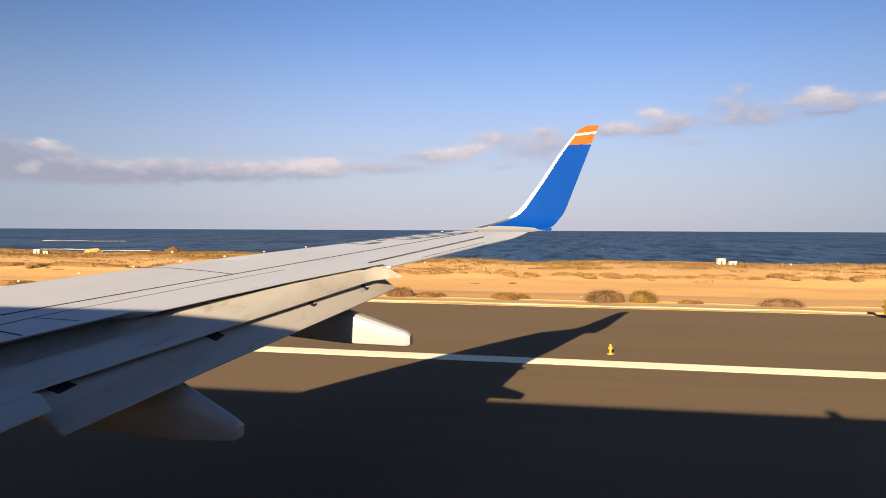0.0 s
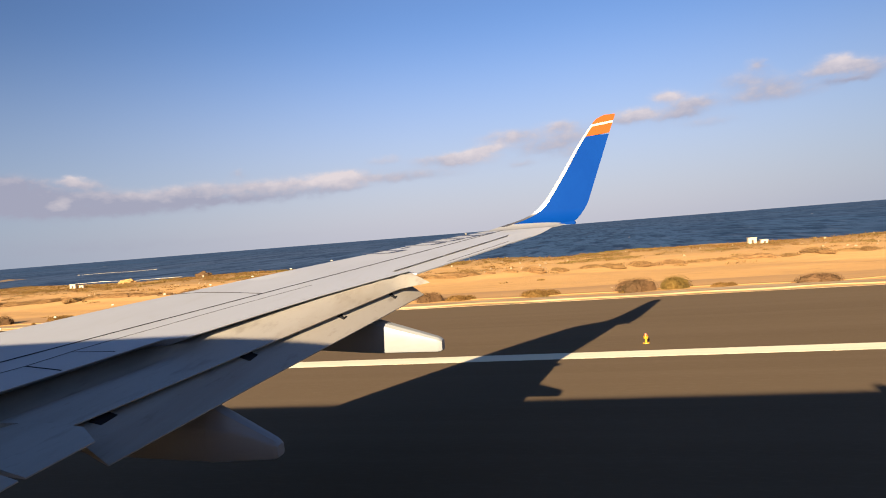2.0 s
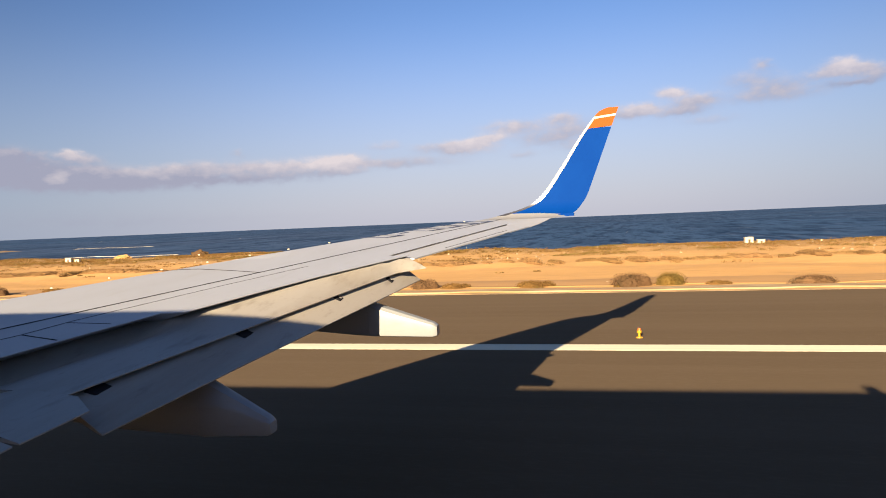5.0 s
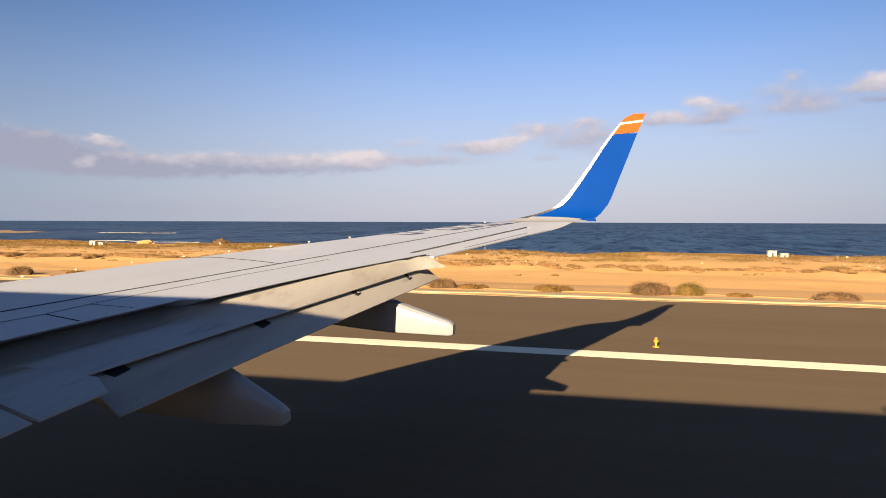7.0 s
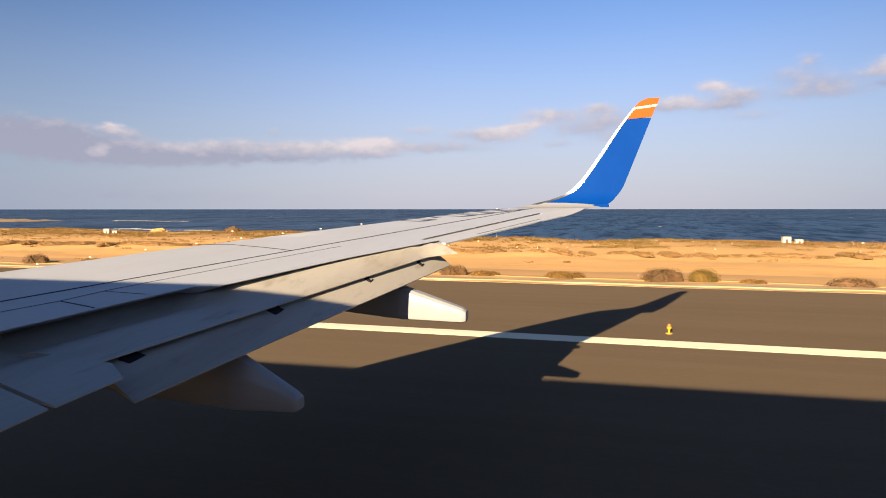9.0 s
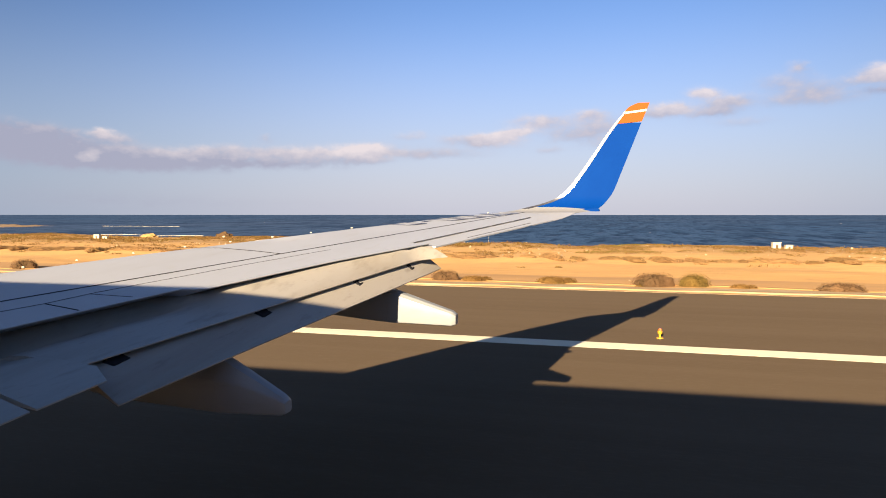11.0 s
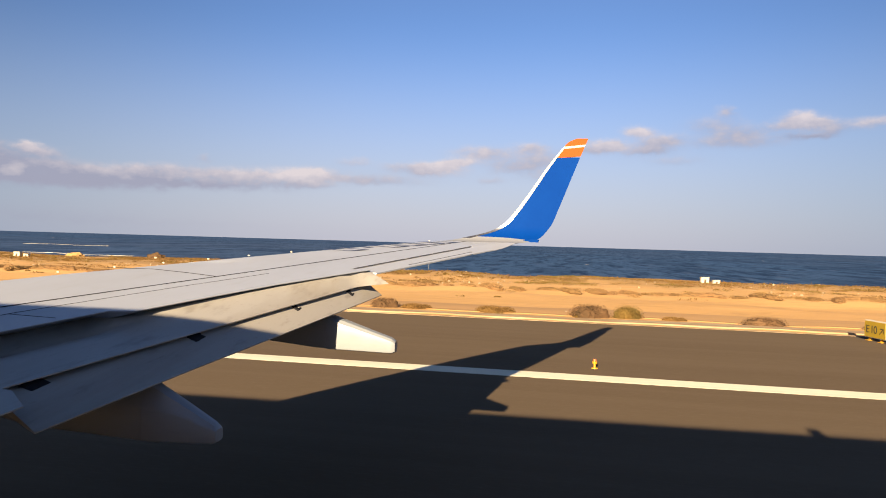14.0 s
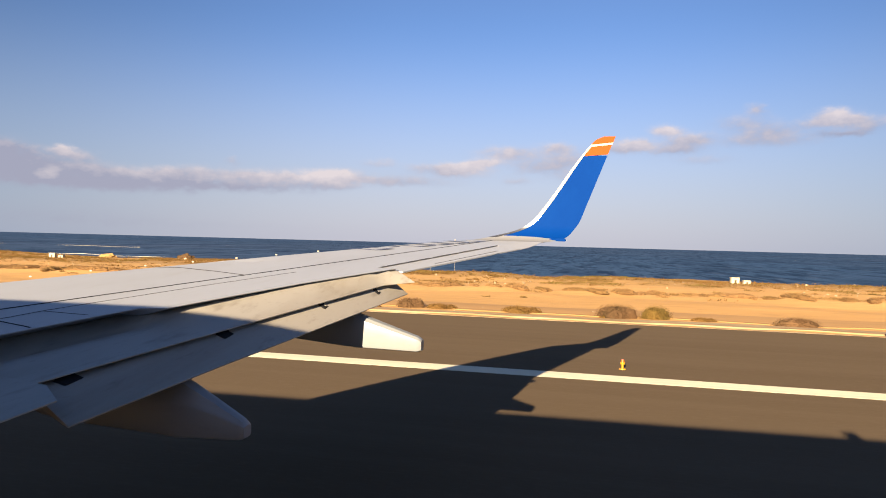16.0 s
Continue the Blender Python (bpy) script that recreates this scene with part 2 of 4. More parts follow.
ORANGE = material("winglet_orange_paint", (0.3335, 0.0607, 0.0058), 0.6, spots=[(4, ONE, 0.4, 0.8, (0.3068, 0.0546, 0.0058), 0.5)], spec=0.08)
WHITE_PAINT = material("white_paint", (0.5203, 0.4674, 0.3603), 0.55, spec=0.15, spots=[(3, ONE, 0.5, 0.8, (0.4402, 0.3946, 0.3019), 0.5)])
# copy of the wing grey, darkened to offset direct sun on the curve
ROOT_GREY = material("wing_grey_darkened_copy", (0.175, 0.182, 0.20), 0.55, spec=0.2, spots=[(3, ONE, 0.5, 0.8, (0.17, 0.172, 0.178), 0.5)])
EDGE_METAL = material("polished_edge_metal", (0.42, 0.42, 0.43), 0.2, 0.9, spots=[(6, ONE, 0.45, 0.7, (0.22, 0.21, 0.2), 0.7)])
METAL = material("bare_aluminium", (0.30, 0.30, 0.30), 0.5, 0.85, spots=[(5, ONE, 0.45, 0.8, (0.29, 0.285, 0.28), 0.5)])
MARK_BLUE = material("mark_dark_blue", (0.05, 0.065, 0.12), 0.7, spots=[(6, ONE, 0.5, 0.8, (0.10, 0.115, 0.15), 0.5)], spec=0.05)
HULL = material("fuselage_white_paint", (0.7, 0.7, 0.69), 0.35, spots=[(0.8, ONE, 0.5, 0.8, (0.6, 0.6, 0.6), 0.5)])
ASPHALT = material("runway_asphalt", (0.1246, 0.0921, 0.0595), 0.85, spots=[
    (0.10, (0.10, 1.6, 1), 0.42, 0.66, (0.1079, 0.0791, 0.0502), 0.75), (0.6, (0.06, 2.2, 1), 0.45, 0.72, (0.1395, 0.1042, 0.0688), 0.55),
    (14, (0.25, 1, 1), 0.5, 0.75, (0.1516, 0.1153, 0.0781), 0.5)], bump=[(60, (0.5, 1, 1), 0.12)], spec=0.02)
LINE_WHITE = material("runway_line_paint", (0.74, 0.68, 0.50), 0.7, spots=[
    (3, (0.2, 1, 1), 0.5, 0.75, (0.60, 0.545, 0.39), 0.5), (0.5, (0.1, 5, 1), 0.5, 0.7, (0.60, 0.545, 0.39), 0.5)])
KERB_PALE = material("pale_edge_strip", (0.38, 0.28, 0.16), 0.9, spots=[
    (0.7, (0.25, 2.5, 1), 0.44, 0.58, (0.25, 0.16, 0.075), 0.9), (0.16, (1, 1, 1), 0.45, 0.54, (0.30, 0.19, 0.09), 0.85), (5, (0.3, 1, 1), 0.5, 0.75, (0.30, 0.235, 0.13), 0.6)], bump=[(8, ONE, 0.3)])
SAND = material("dry_sand", (0.54, 0.315, 0.118), 0.95, spots=[
    (0.05, (0.22, 1.5, 1), 0.46, 0.64, (0.42, 0.24, 0.088), 0.5), (0.25, (0.15, 2.2, 1), 0.47, 0.7, (0.58, 0.35, 0.14), 0.7),
    (1.4, (0.3, 1.6, 1), 0.54, 0.77, (0.21, 0.125, 0.05), 0.45), (12, ONE, 0.5, 0.8, (0.30, 0.175, 0.07), 0.4)],
    bump=[(1.2, (0.5, 1.4, 1), 0.5), (9, ONE, 0.4)], spec=0.2, zone=(75, 82, (0.31, 0.19, 0.075), 0.75))
# dark and light streaks put wave shading and sky glints into the colour
SEA = material("sea_water_painted_waves", (0.044, 0.088, 0.180), 0.5, spots=[
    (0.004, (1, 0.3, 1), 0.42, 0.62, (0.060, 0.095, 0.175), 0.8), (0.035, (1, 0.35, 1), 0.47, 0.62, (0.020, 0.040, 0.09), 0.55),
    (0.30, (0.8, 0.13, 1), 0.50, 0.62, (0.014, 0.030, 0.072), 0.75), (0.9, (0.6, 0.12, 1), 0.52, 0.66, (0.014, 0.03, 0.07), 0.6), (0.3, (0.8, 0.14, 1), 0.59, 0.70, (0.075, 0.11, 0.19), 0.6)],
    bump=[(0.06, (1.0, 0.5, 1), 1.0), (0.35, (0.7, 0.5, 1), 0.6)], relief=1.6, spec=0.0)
DIRT = material("compacted_dirt", (0.35, 0.195, 0.068), 0.95, spots=[
    (0.12, (0.15, 1.5, 1), 0.42, 0.6, (0.43, 0.24, 0.078), 0.8), (0.9, (0.2, 1.8, 1), 0.5, 0.72, (0.24, 0.14, 0.055), 0.5), (9, ONE, 0.5, 0.8, (0.29, 0.165, 0.062), 0.5)], bump=[(2, (0.5, 1.4, 1), 0.4)])
FOAM = material("white_foam", (0.5003, 0.4613, 0.37), 0.9, spots=[(0.6, (0.4, 1, 1), 0.45, 0.7, (0.2668, 0.2792, 0.2435), 0.6)])
SCRUB_DRY = material("dry_scrub_leaves", (0.155, 0.085, 0.028), 0.85, spots=[(0.12, ONE, 0.42, 0.62, (0.105, 0.066, 0.02), 0.85)], island=0.22, spec=0.05)
SCRUB_RIDGE = material("grey_brown_shrub_leaves", (0.235, 0.135, 0.060), 0.85, spots=[(0.15, ONE, 0.42, 0.62, (0.175, 0.11, 0.042), 0.8)], island=0.12, spec=0.05)
SCRUB_MAT = material("shore_bush_leaves", (0.155, 0.088, 0.032), 0.85, spots=[(0.09, ONE, 0.44, 0.58, (0.115, 0.09, 0.02), 0.9), (0.6, ONE, 0.45, 0.7, (0.10, 0.068, 0.026), 0.6)], island=0.12, spec=0.05)
SCRUB_GREEN = material("olive_shrub_leaves", (0.125, 0.085, 0.024), 0.8, spots=[(0.8, ONE, 0.42, 0.65, (0.1401, 0.0789, 0.0195), 0.8)], island=0.35, spec=0.1)
SCRUB_DARK = material("dark_shrub_leaves", (0.125, 0.072, 0.036), 0.85, spots=[(0.8, ONE, 0.42, 0.65, (0.052, 0.037, 0.019), 0.8)], island=0.25, spec=0.05)
BARK = material("grey_twigs", (0.0867, 0.0546, 0.0292), 0.9, spots=[(5, ONE, 0.4, 0.7, (0.0534, 0.0364, 0.0195), 0.6)])
STONE = material("pale_stones", (0.3002, 0.2307, 0.1412), 0.9, spots=[(3, ONE, 0.4, 0.7, (0.2801, 0.2064, 0.1169), 0.6)], island=0.25)
ROCK = material("brown_shore_rock", (0.20, 0.13, 0.065), 0.95, spots=[(0.15, (0.6, 1, 1), 0.45, 0.6, (0.30, 0.19, 0.085), 0.8), (0.8, ONE, 0.5, 0.7, (0.10, 0.07, 0.04), 0.7)], bump=[(1.0, ONE, 0.6)])
SIGN_YELLOW = material("sign_yellow", (0.3335, 0.2185, 0.0097), 0.55, spots=[(3, ONE, 0.45, 0.75, (0.2668, 0.176, 0.0097), 0.5)])
LAMP_YELLOW = material("lamp_yellow_paint", (0.5003, 0.2549, 0.0097), 0.5, spots=[(8, ONE, 0.45, 0.75, (0.4002, 0.1942, 0.0097), 0.5)])
BLACK = material("black_paint", (0.02, 0.02, 0.02), 0.6)
HUT_WHITE = material("whitewashed_wall", (0.5003, 0.437, 0.3213), 0.85, spots=[(2, ONE, 0.5, 0.75, (0.4002, 0.3399, 0.2435), 0.5)])
AMBER = material("amber_lamp_lens", (0.45, 0.1092, 0.0146), 0.2)


# ---- mesh helpers ----
def link_mesh(name, bm, mat, parent=None, label="", smooth=False):
    bmesh.ops.recalc_face_normals(bm, faces=bm.faces)
    me = bpy.data.meshes.new(name)
    bm.to_mesh(me)
    bm.free()
    me.materials.append(mat)
    if smooth:
        for p in me.polygons:
            p.use_smooth = True
        me.set_sharp_from_angle(angle=radians(32))
    ob = new(name, me)
    if parent is not None:
        ob.parent = parent
    if label:
        ob["label"] = label
    return ob


def part(name, bm, mat, parent, label="", smooth=True):
    return link_mesh(name, bm, mat, parent, label, smooth)


def loft(sections, closed=True, caps=True):
    """A skin through rings of the same number of points."""
    bm = bmesh.new()
    rings = [[bm.verts.new(p) for p in s] for s in sections]
    for a, b in zip(rings, rings[1:]):
        k = len(a)
        for i in range(k if closed else k - 1):
            j = (i + 1) % k
            bm.faces.new((a[i], a[j], b[j], b[i]))
    for ring in (rings[0], rings[-1]) if caps else ():
        k = len(ring)
        for i in range((k - 1) // 2):
            face = [ring[i], ring[i + 1], ring[k - 2 - i], ring[k - 1 - i]]
            bm.faces.new(face if face[1] is not face[2] else face[:2] + face[3:])
    return bm


def box(bm, x0, x1, y0, y1, z0, z1, bevel=0.0):
    m = Matrix.Translation(((x0 + x1) / 2, (y0 + y1) / 2, (z0 + z1) / 2)) @ Matrix.Diagonal((x1 - x0, y1 - y0, z1 - z0, 1))
    made = bmesh.ops.create_cube(bm, size=1, matrix=m)
    if bevel:
        edges = {e for v in made["verts"] for e in v.link_edges}
        bmesh.ops.bevel(bm, geom=list(edges), offset=bevel, segments=2, affect="EDGES")
    return bm


def cone(bm, r0, r1, z0, z1, x=0, y=0, sides=16):
    bmesh.ops.create_cone(bm, cap_ends=True, segments=sides, radius1=r0, radius2=r1, depth=z1 - z0, matrix=Matrix.Translation((x, y, (z0 + z1) / 2)))
    return bm


def table(rows, s):
    """A smooth value from rows of (place, value)."""
    return float(np.interp(s, [r[0] for r in rows], [r[1] for r in rows]))


def smooth(rows, s):
    """A rounded line through rows of (place, value), without overshoot."""
    xs, vs = [r[0] for r in rows], [r[1] for r in rows]
    d = [(vs[i + 1] - vs[i]) / (xs[i + 1] - xs[i]) for i in range(len(xs) - 1)]
    slopes = [d[0]] + [0 if a * b <= 0 else 2 * a * b / (a + b) for a, b in zip(d, d[1:])] + [d[-1]]
    s = min(max(s, xs[0]), xs[-1])
    i = min(max(0, int(np.searchsorted(xs, s)) - 1), len(d) - 1)
    w = xs[i + 1] - xs[i]
    u = (s - xs[i]) / w
    return (1 + 2 * u) * (1 - u) ** 2 * vs[i] + u * (1 - u) ** 2 * w * slopes[i] + u * u * (3 - 2 * u) * vs[i + 1] + u * u * (u - 1) * w * slopes[i + 1]


# ---- ground, runway and sea ----
EDGE, SAND_Z, SEA_Z = 37.7, -0.31, -1.3


def apron(y):
    """The crowned runway falls away from its middle line."""
    return -0.1 - 0.005 * abs(y + 1.82)


def coast(x):
    return 90.2 - 0.11 * max(-450, min(x, 135)) + 3.4 * noise.noise((x * 0.027, 5, 0)) + 1.7 * noise.noise((x * 0.115, 9, 0))


def land(x, y):
    """The height of the sand and the sea bed."""
    if y < EDGE + 2.8:
        return SAND_Z - (0.03 if y > EDGE - 0.1 else 0.35)
    c = coast(x)
    rough = 0.18 * noise.fractal((x * 0.09, y * 0.14, 0), 1.0, 2.0, 4) * min(1, max(0, (y - 45) / 6))
    ridge = 0.34 * math.exp(-((y - 61.4) / 2.4) ** 2) * (0.7 + 0.6 * noise.noise((x * 0.18, 3, 0)))
    dune = 0.5 * min(1, max(0, (y - 64.3) / 19)) * (0.5 + noise.noise((x * 0.045, y * 0.08, 7)))
    fall = max(0.0, y - c)
    return SAND_Z - 0.02 + rough + ridge + dune - (0.018 * fall ** 1.6 if fall < 34 else 5.1 + 0.002 * fall)


def build_ground():
    xs = sorted(set(list(range(-3000, -230, 400)) + list(range(-230, -124, 6)) + [v * 0.9 for v in range(-138, 101)] + list(range(92, 220, 6)) + list(range(220, 3001, 400))))
    ys = [-900, -300, -100, -40, 0, EDGE - 0.6, EDGE + 1.6] + [EDGE + 2.75 + 0.75 * i for i in range(105)] + [121, 126, 136, 162, 320, 1050, 4900]
    bm = bmesh.new()
    grid = [[bm.verts.new((x, y, land(x, y))) for x in xs] for y in ys]
    for a, b in zip(grid, grid[1:]):
        for i in range(len(xs) - 1):
            bm.faces.new((a[i], a[i + 1], b[i + 1], b[i]))
    tagged(link_mesh("ground", bm, SAND, smooth=True), "dry golden coastal sand with low dunes", "ground", kind="structure")


def slab(name, y0, y1, lift, mat, label, category, x0=-3000, x1=3000, wobble=0.0, step=1.5, level=apron):
    """A long strip along the runway, with a real edge; it lies on the crowned surface or on the sand."""
    if wobble:
        xs = [x0, -300] + [-200 + step * i for i in range(int(400 / step) + 1)] + [300, x1]
    else:
        xs = [x0 + (x1 - x0) * i / 40 for i in range(41)]
    crown = [-1.82] if y0 < -1.82 < y1 else []
    rings = []
    for x in xs:
        a = y0 + wobble * noise.noise((x * 0.21, y0, 1))
        b = y1 + wobble * noise.noise((x * 0.17, y1, 4))
        tops = [a] + crown + [b]
        rings.append([(x, a, level(a) + lift - 0.3)] + [(x, v, level(v) + lift) for v in tops] + [(x, b, level(b) + lift - 0.3)] + [(x, v, level(v) + lift - 0.3) for v in crown])
    return tagged(link_mesh(name, loft(rings), mat), label, category, kind="structure")


def sand_level(y):
    return SAND_Z


build_ground()
slab("runway", -45, EDGE, 0.0, ASPHALT, "brown-grey asphalt runway in low sunlight", "runway")
slab("runway_edge_line", 21.0, 22.0, 0.004, LINE_WHITE, "cream-white painted runway edge line", "line")
slab("edge_strip", EDGE, EDGE + 0.45, 0.025, KERB_PALE, "pale worn concrete strip along the asphalt", "kerb", wobble=0.22, level=sand_level)
slab("edge_strip_outer", EDGE + 1.4, EDGE + 2.7, 0.02, KERB_PALE, "pale dusty strip beside the runway edge", "kerb", wobble=0.5, step=0.8, level=sand_level)
slab("dirt_track", 41.6, 46.1, 0.01, DIRT, "grey-brown compacted dirt track on the sand", "track", wobble=1.1, level=sand_level)

bm = bmesh.new()
bmesh.ops.create_grid(bm, x_segments=2, y_segments=2, size=1, matrix=Matrix.Translation((0, 2470, SEA_Z)) @ Matrix.Diagonal((4900, 2450, 1, 1)))
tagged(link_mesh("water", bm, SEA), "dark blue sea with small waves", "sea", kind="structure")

# ---- the airliner ----
airliner = new("airliner")
tagged(airliner, "grey-winged airliner with blue winglet on a runway", "airplane")


def top_z(y):
    return 2.665 + 0.09 * y


def lead(y):
    return -7.41 + 0.53 * (y - 7.3) + 0.0075 * max(0, y - 7.3) ** 2


def tail_edge(y):
    return -2.67 + 0.33 * (y - 9.92)


def hinge(y):
    return -3.0 + 0.30 * (y - 10.06)


FIXED = [(5.97, -4.16), (6.38, -4.03), (7.09, -3.82), (8.19, -3.46), (8.82, -3.18), (9.55, -2.86), (9.78, -2.76)]


def fixed_edge(y):
    """The rear edge of the fixed wing."""
    if y < 5.97:
        return -4.80 + 0.25 * (y - 4.41)
    if y < 9.78:
        return table(FIXED, y)
    return hinge(y) if y < 14.12 else tail_edge(y)


def skin_z(x, y):
    """The upper side of the fixed wing: slightly fuller towards its leading edge."""
    u = (x - lead(y)) / ((fixed_edge(y) if y < 9.78 else hinge(y)) - lead(y))
    return top_z(y) + 0.035 * max(0, 1 - max(0, u) / 0.4) * min(1, max(0, (y - 5) / 3)) * min(1, max(0, (15.3 - y) / 0.6))


def wing_ring(y, x1):
    """A wing section from the nose to x1, upper side first."""
    x0, z, c = lead(y), top_z(y), x1 - lead(y)
    t = table([(-3, 0.95), (4, 0.55), (9, 0.36), (15.3, 0.16)], y)
    nose = min(0.55, 0.14 * c)
    drop = 0.42 * t
    up, down = [], []
    for k in range(7):
        u = 1 - math.cos(k / 6 * math.pi / 2)
        h = math.sqrt(max(0, 1 - (1 - u) ** 2))
        up.append((x0 + nose * u, y, skin_z(x0 + nose * u, y) - drop * (1 - h)))
        down.append((x0 + nose * u, y, z - drop - (t - drop) * 0.8 * h))
    for u in (0.3, 0.4, 0.55, 0.7, 0.77, 0.85, 1.0):
        fall = 0.075 * max(0, u - 0.75) / 0.25 * (1 - ((y - 14.12) / 1.18) ** 2) if y > 14.12 else 0
        up.append((x0 + c * u, y, skin_z(x0 + c * u, y) - fall))
        thin = t * (0.8 + 0.2 * min(1, (u - 0.14) * 4)) * (1 - max(0, (u - 0.4) / 0.6) ** 1.5) + 0.008
        down.append((x0 + c * u, y, z - thin - fall))
    return up + down[:0:-1]


stations = [-1.4, 0, 1, 2, 3, 4, 5, 5.5, 5.93, 6.0, 7, 8, 9, 9.779, 9.781, 10.5, 11.5, 12.5, 13.5, 14.119]
wing = part("wing", loft([wing_ring(y, fixed_edge(y)) for y in stations]), WING_GREY, airliner, "light grey painted wing, partly in shadow")
part("wing_tip", loft([wing_ring(y, fixed_edge(y)) for y in (14.121, 14.6, 15.0, 15.3)]), WING_GREY, wing)


def panel(name, y0, y1, front, rear, z_front, z_rear, thick, mat, label="", skew=0.0, steps=8, tail=0.02, skew_end=0.0, bend=0.0, knee=0.0, cove=0.0):
    """A flap or aileron: a thin rounded blade between two lines. z_front and z_rear are drops below the wing's upper side."""
    rings = []
    for i in range(steps + 1):
        y = y0 + (y1 - y0) * i / steps
        a, b = front(y), rear(y)
        z0 = z_front if isinstance(z_front, float) else z_front[0] + (z_front[1] - z_front[0]) * i / steps
        cover = (0.8 + 0.15 * min(1, max(0, (y - 6.0) / 1.5))) * min(0.8, 0.5 / (b - a))
        up, down = [], []
        for u in (0, 0.03, 0.09, 0.2, 0.3, 0.4, 0.45, 0.5, 0.55, 0.6, 0.65, 0.75, 0.85, 1.0):
            yy = y + skew * u * max(0, 1 - i / 2) + skew_end * max(0, (u - bend) / (1 - bend)) * max(0, 1 - (steps - i) / 2)
            bulge = math.sqrt(min(1, u / 0.2)) if u < 0.2 else 1
            x = a + (b - a) * u
            flush = knee * min(1, max(0, (y - 5.7) / 0.5))
            hollow = cove * min(1, max(0, (6.2 - y) / 0.5)) * math.exp(-((u - 0.36) / 0.14) ** 2)
            z = top_z(yy) - hollow - (z0 + (z_rear - z0) * (u * (1 - flush) + flush * max(0, (u - cover) / (1 - cover))))
            half = thick * bulge * (1 - u) ** 0.8
            up.append((x, yy, z - thick * 0.35 * (1 - bulge)))
            down.append((x, yy, z - thick * 0.35 * (1 - bulge) - half - tail))
        rings.append(up + down[::-1])
    return part(name, loft(rings), mat, wing, label)


def slot(y):
    return -3.88 + 0.20 * (y - 4.11)


def aft_edge(y):
    return -3.43 + 0.138 * (y - 3.94)


panel("inboard_flap", -1.0, 3.72, lambda y: fixed_edge(y) - 0.5, lambda y: -3.53, 0.06, 0.225, 0.16, FLAP_GREY, skew_end=-0.49, tail=0.01, cove=0.10)
panel("inner_flap_panel", 3.75, 4.05, lambda y: fixed_edge(y) - 0.5, lambda y: -3.53 + 0.1 * (y - 3.5), 0.06, 0.22, 0.16, FLAP_GREY, skew=-0.49, skew_end=-0.22, bend=0.84, steps=2, tail=0.01, cove=0.10)
panel("main_flap", 4.05, 9.80, lambda y: fixed_edge(min(y, 9.7)) - 0.5, lambda y: slot(y) - 0.02 + 0.28 * max(0, (y - 9.45) / 0.35), (0.085, 0.008), 0.205, 0.16, FLAP_GREY, "grey main flap with brown grime streaks", steps=28, tail=0.01, knee=1.0, cove=0.10)
panel("aft_flap", 4.10, 9.83, lambda y: slot(y) - 0.15, aft_edge, (0.22, 0.17), 0.41, 0.07, AFT_GREY, "drooped grey aft flap with brown grime", skew=-0.24, skew_end=0.08, tail=0.01)
panel("aileron", 9.86, 14.116, lambda y: hinge(y) - 0.06, tail_edge, 0.001, 0.06, 0.12, WING_GREY, "light grey aileron")
panel("aileron_tab_edge", 9.79, 9.85, lambda y: hinge(y) - 0.02, lambda y: tail_edge(y) - 0.12, 0.006, 0.02, 0.1, WING_GREY, steps=1)


def strip(name, pts, width, mat, lift=0.004, thick=0.006, label=""):
    """A thin ribbon on the wing's upper side through plan points."""
    rings = []
    for i, (x, y) in enumerate(pts):
        a, b = Vector(pts[max(0, i - 1)]), Vector(pts[min(len(pts) - 1, i + 1)])
        side = Vector((-(b - a).y, (b - a).x)).normalized() * width / 2
        z = skin_z(x, y) + lift
        p, q = (x - side.x, y - side.y), (x + side.x, y + side.y)
        rings.append([(*p, z - thick), (*p, z), (*q, z), (*q, z - thick)])
    return part(name, loft(rings), mat, wing, label, smooth=False)


def line(a, b, k=2):
    return [(a[0] + (b[0] - a[0]) * i / k, a[1] + (b[1] - a[1]) * i / k) for i in range(k + 1)]


strip("panel_gap", line((-7.7, 0.2), (-1.95, 15.7)), 0.035, GAP_DARK)
strip("panel_gap", [(-4.64, 8.47), (-5.25, 8.72), (-5.88, 8.83), (-6.4, 8.72), (-6.55, 8.7)], 0.022, GAP_DARK)
strip("panel_gap", [(-5.62, 4.3), (-5.33, 5.07), (-5.24, 5.6), (-5.10, 6.05), (-4.98, 6.4), (-4.62, 7.5), (-4.08, 8.95)], 0.010, SEAM_GREY)
strip("panel_gap", line((-5.33, 5.07), (-4.74, 4.885)), 0.016, GAP_DARK)
strip("panel_gap", line((-5.25, 5.55), (-4.66, 5.49)), 0.008, SEAM_GREY)
for a, c in ((9.86, 11.35), (11.45, 12.35), (12.42, 13.25), (13.32, 14.14)):
    strip("aileron_gap", line((hinge(a), a), (hinge(c), c)), 0.014, SEAM_GREY)
strip("aileron_gap", line((-2.35, 10.6), (-1.62, 13.0)), 0.012, SEAM_GREY, lift=-0.004)


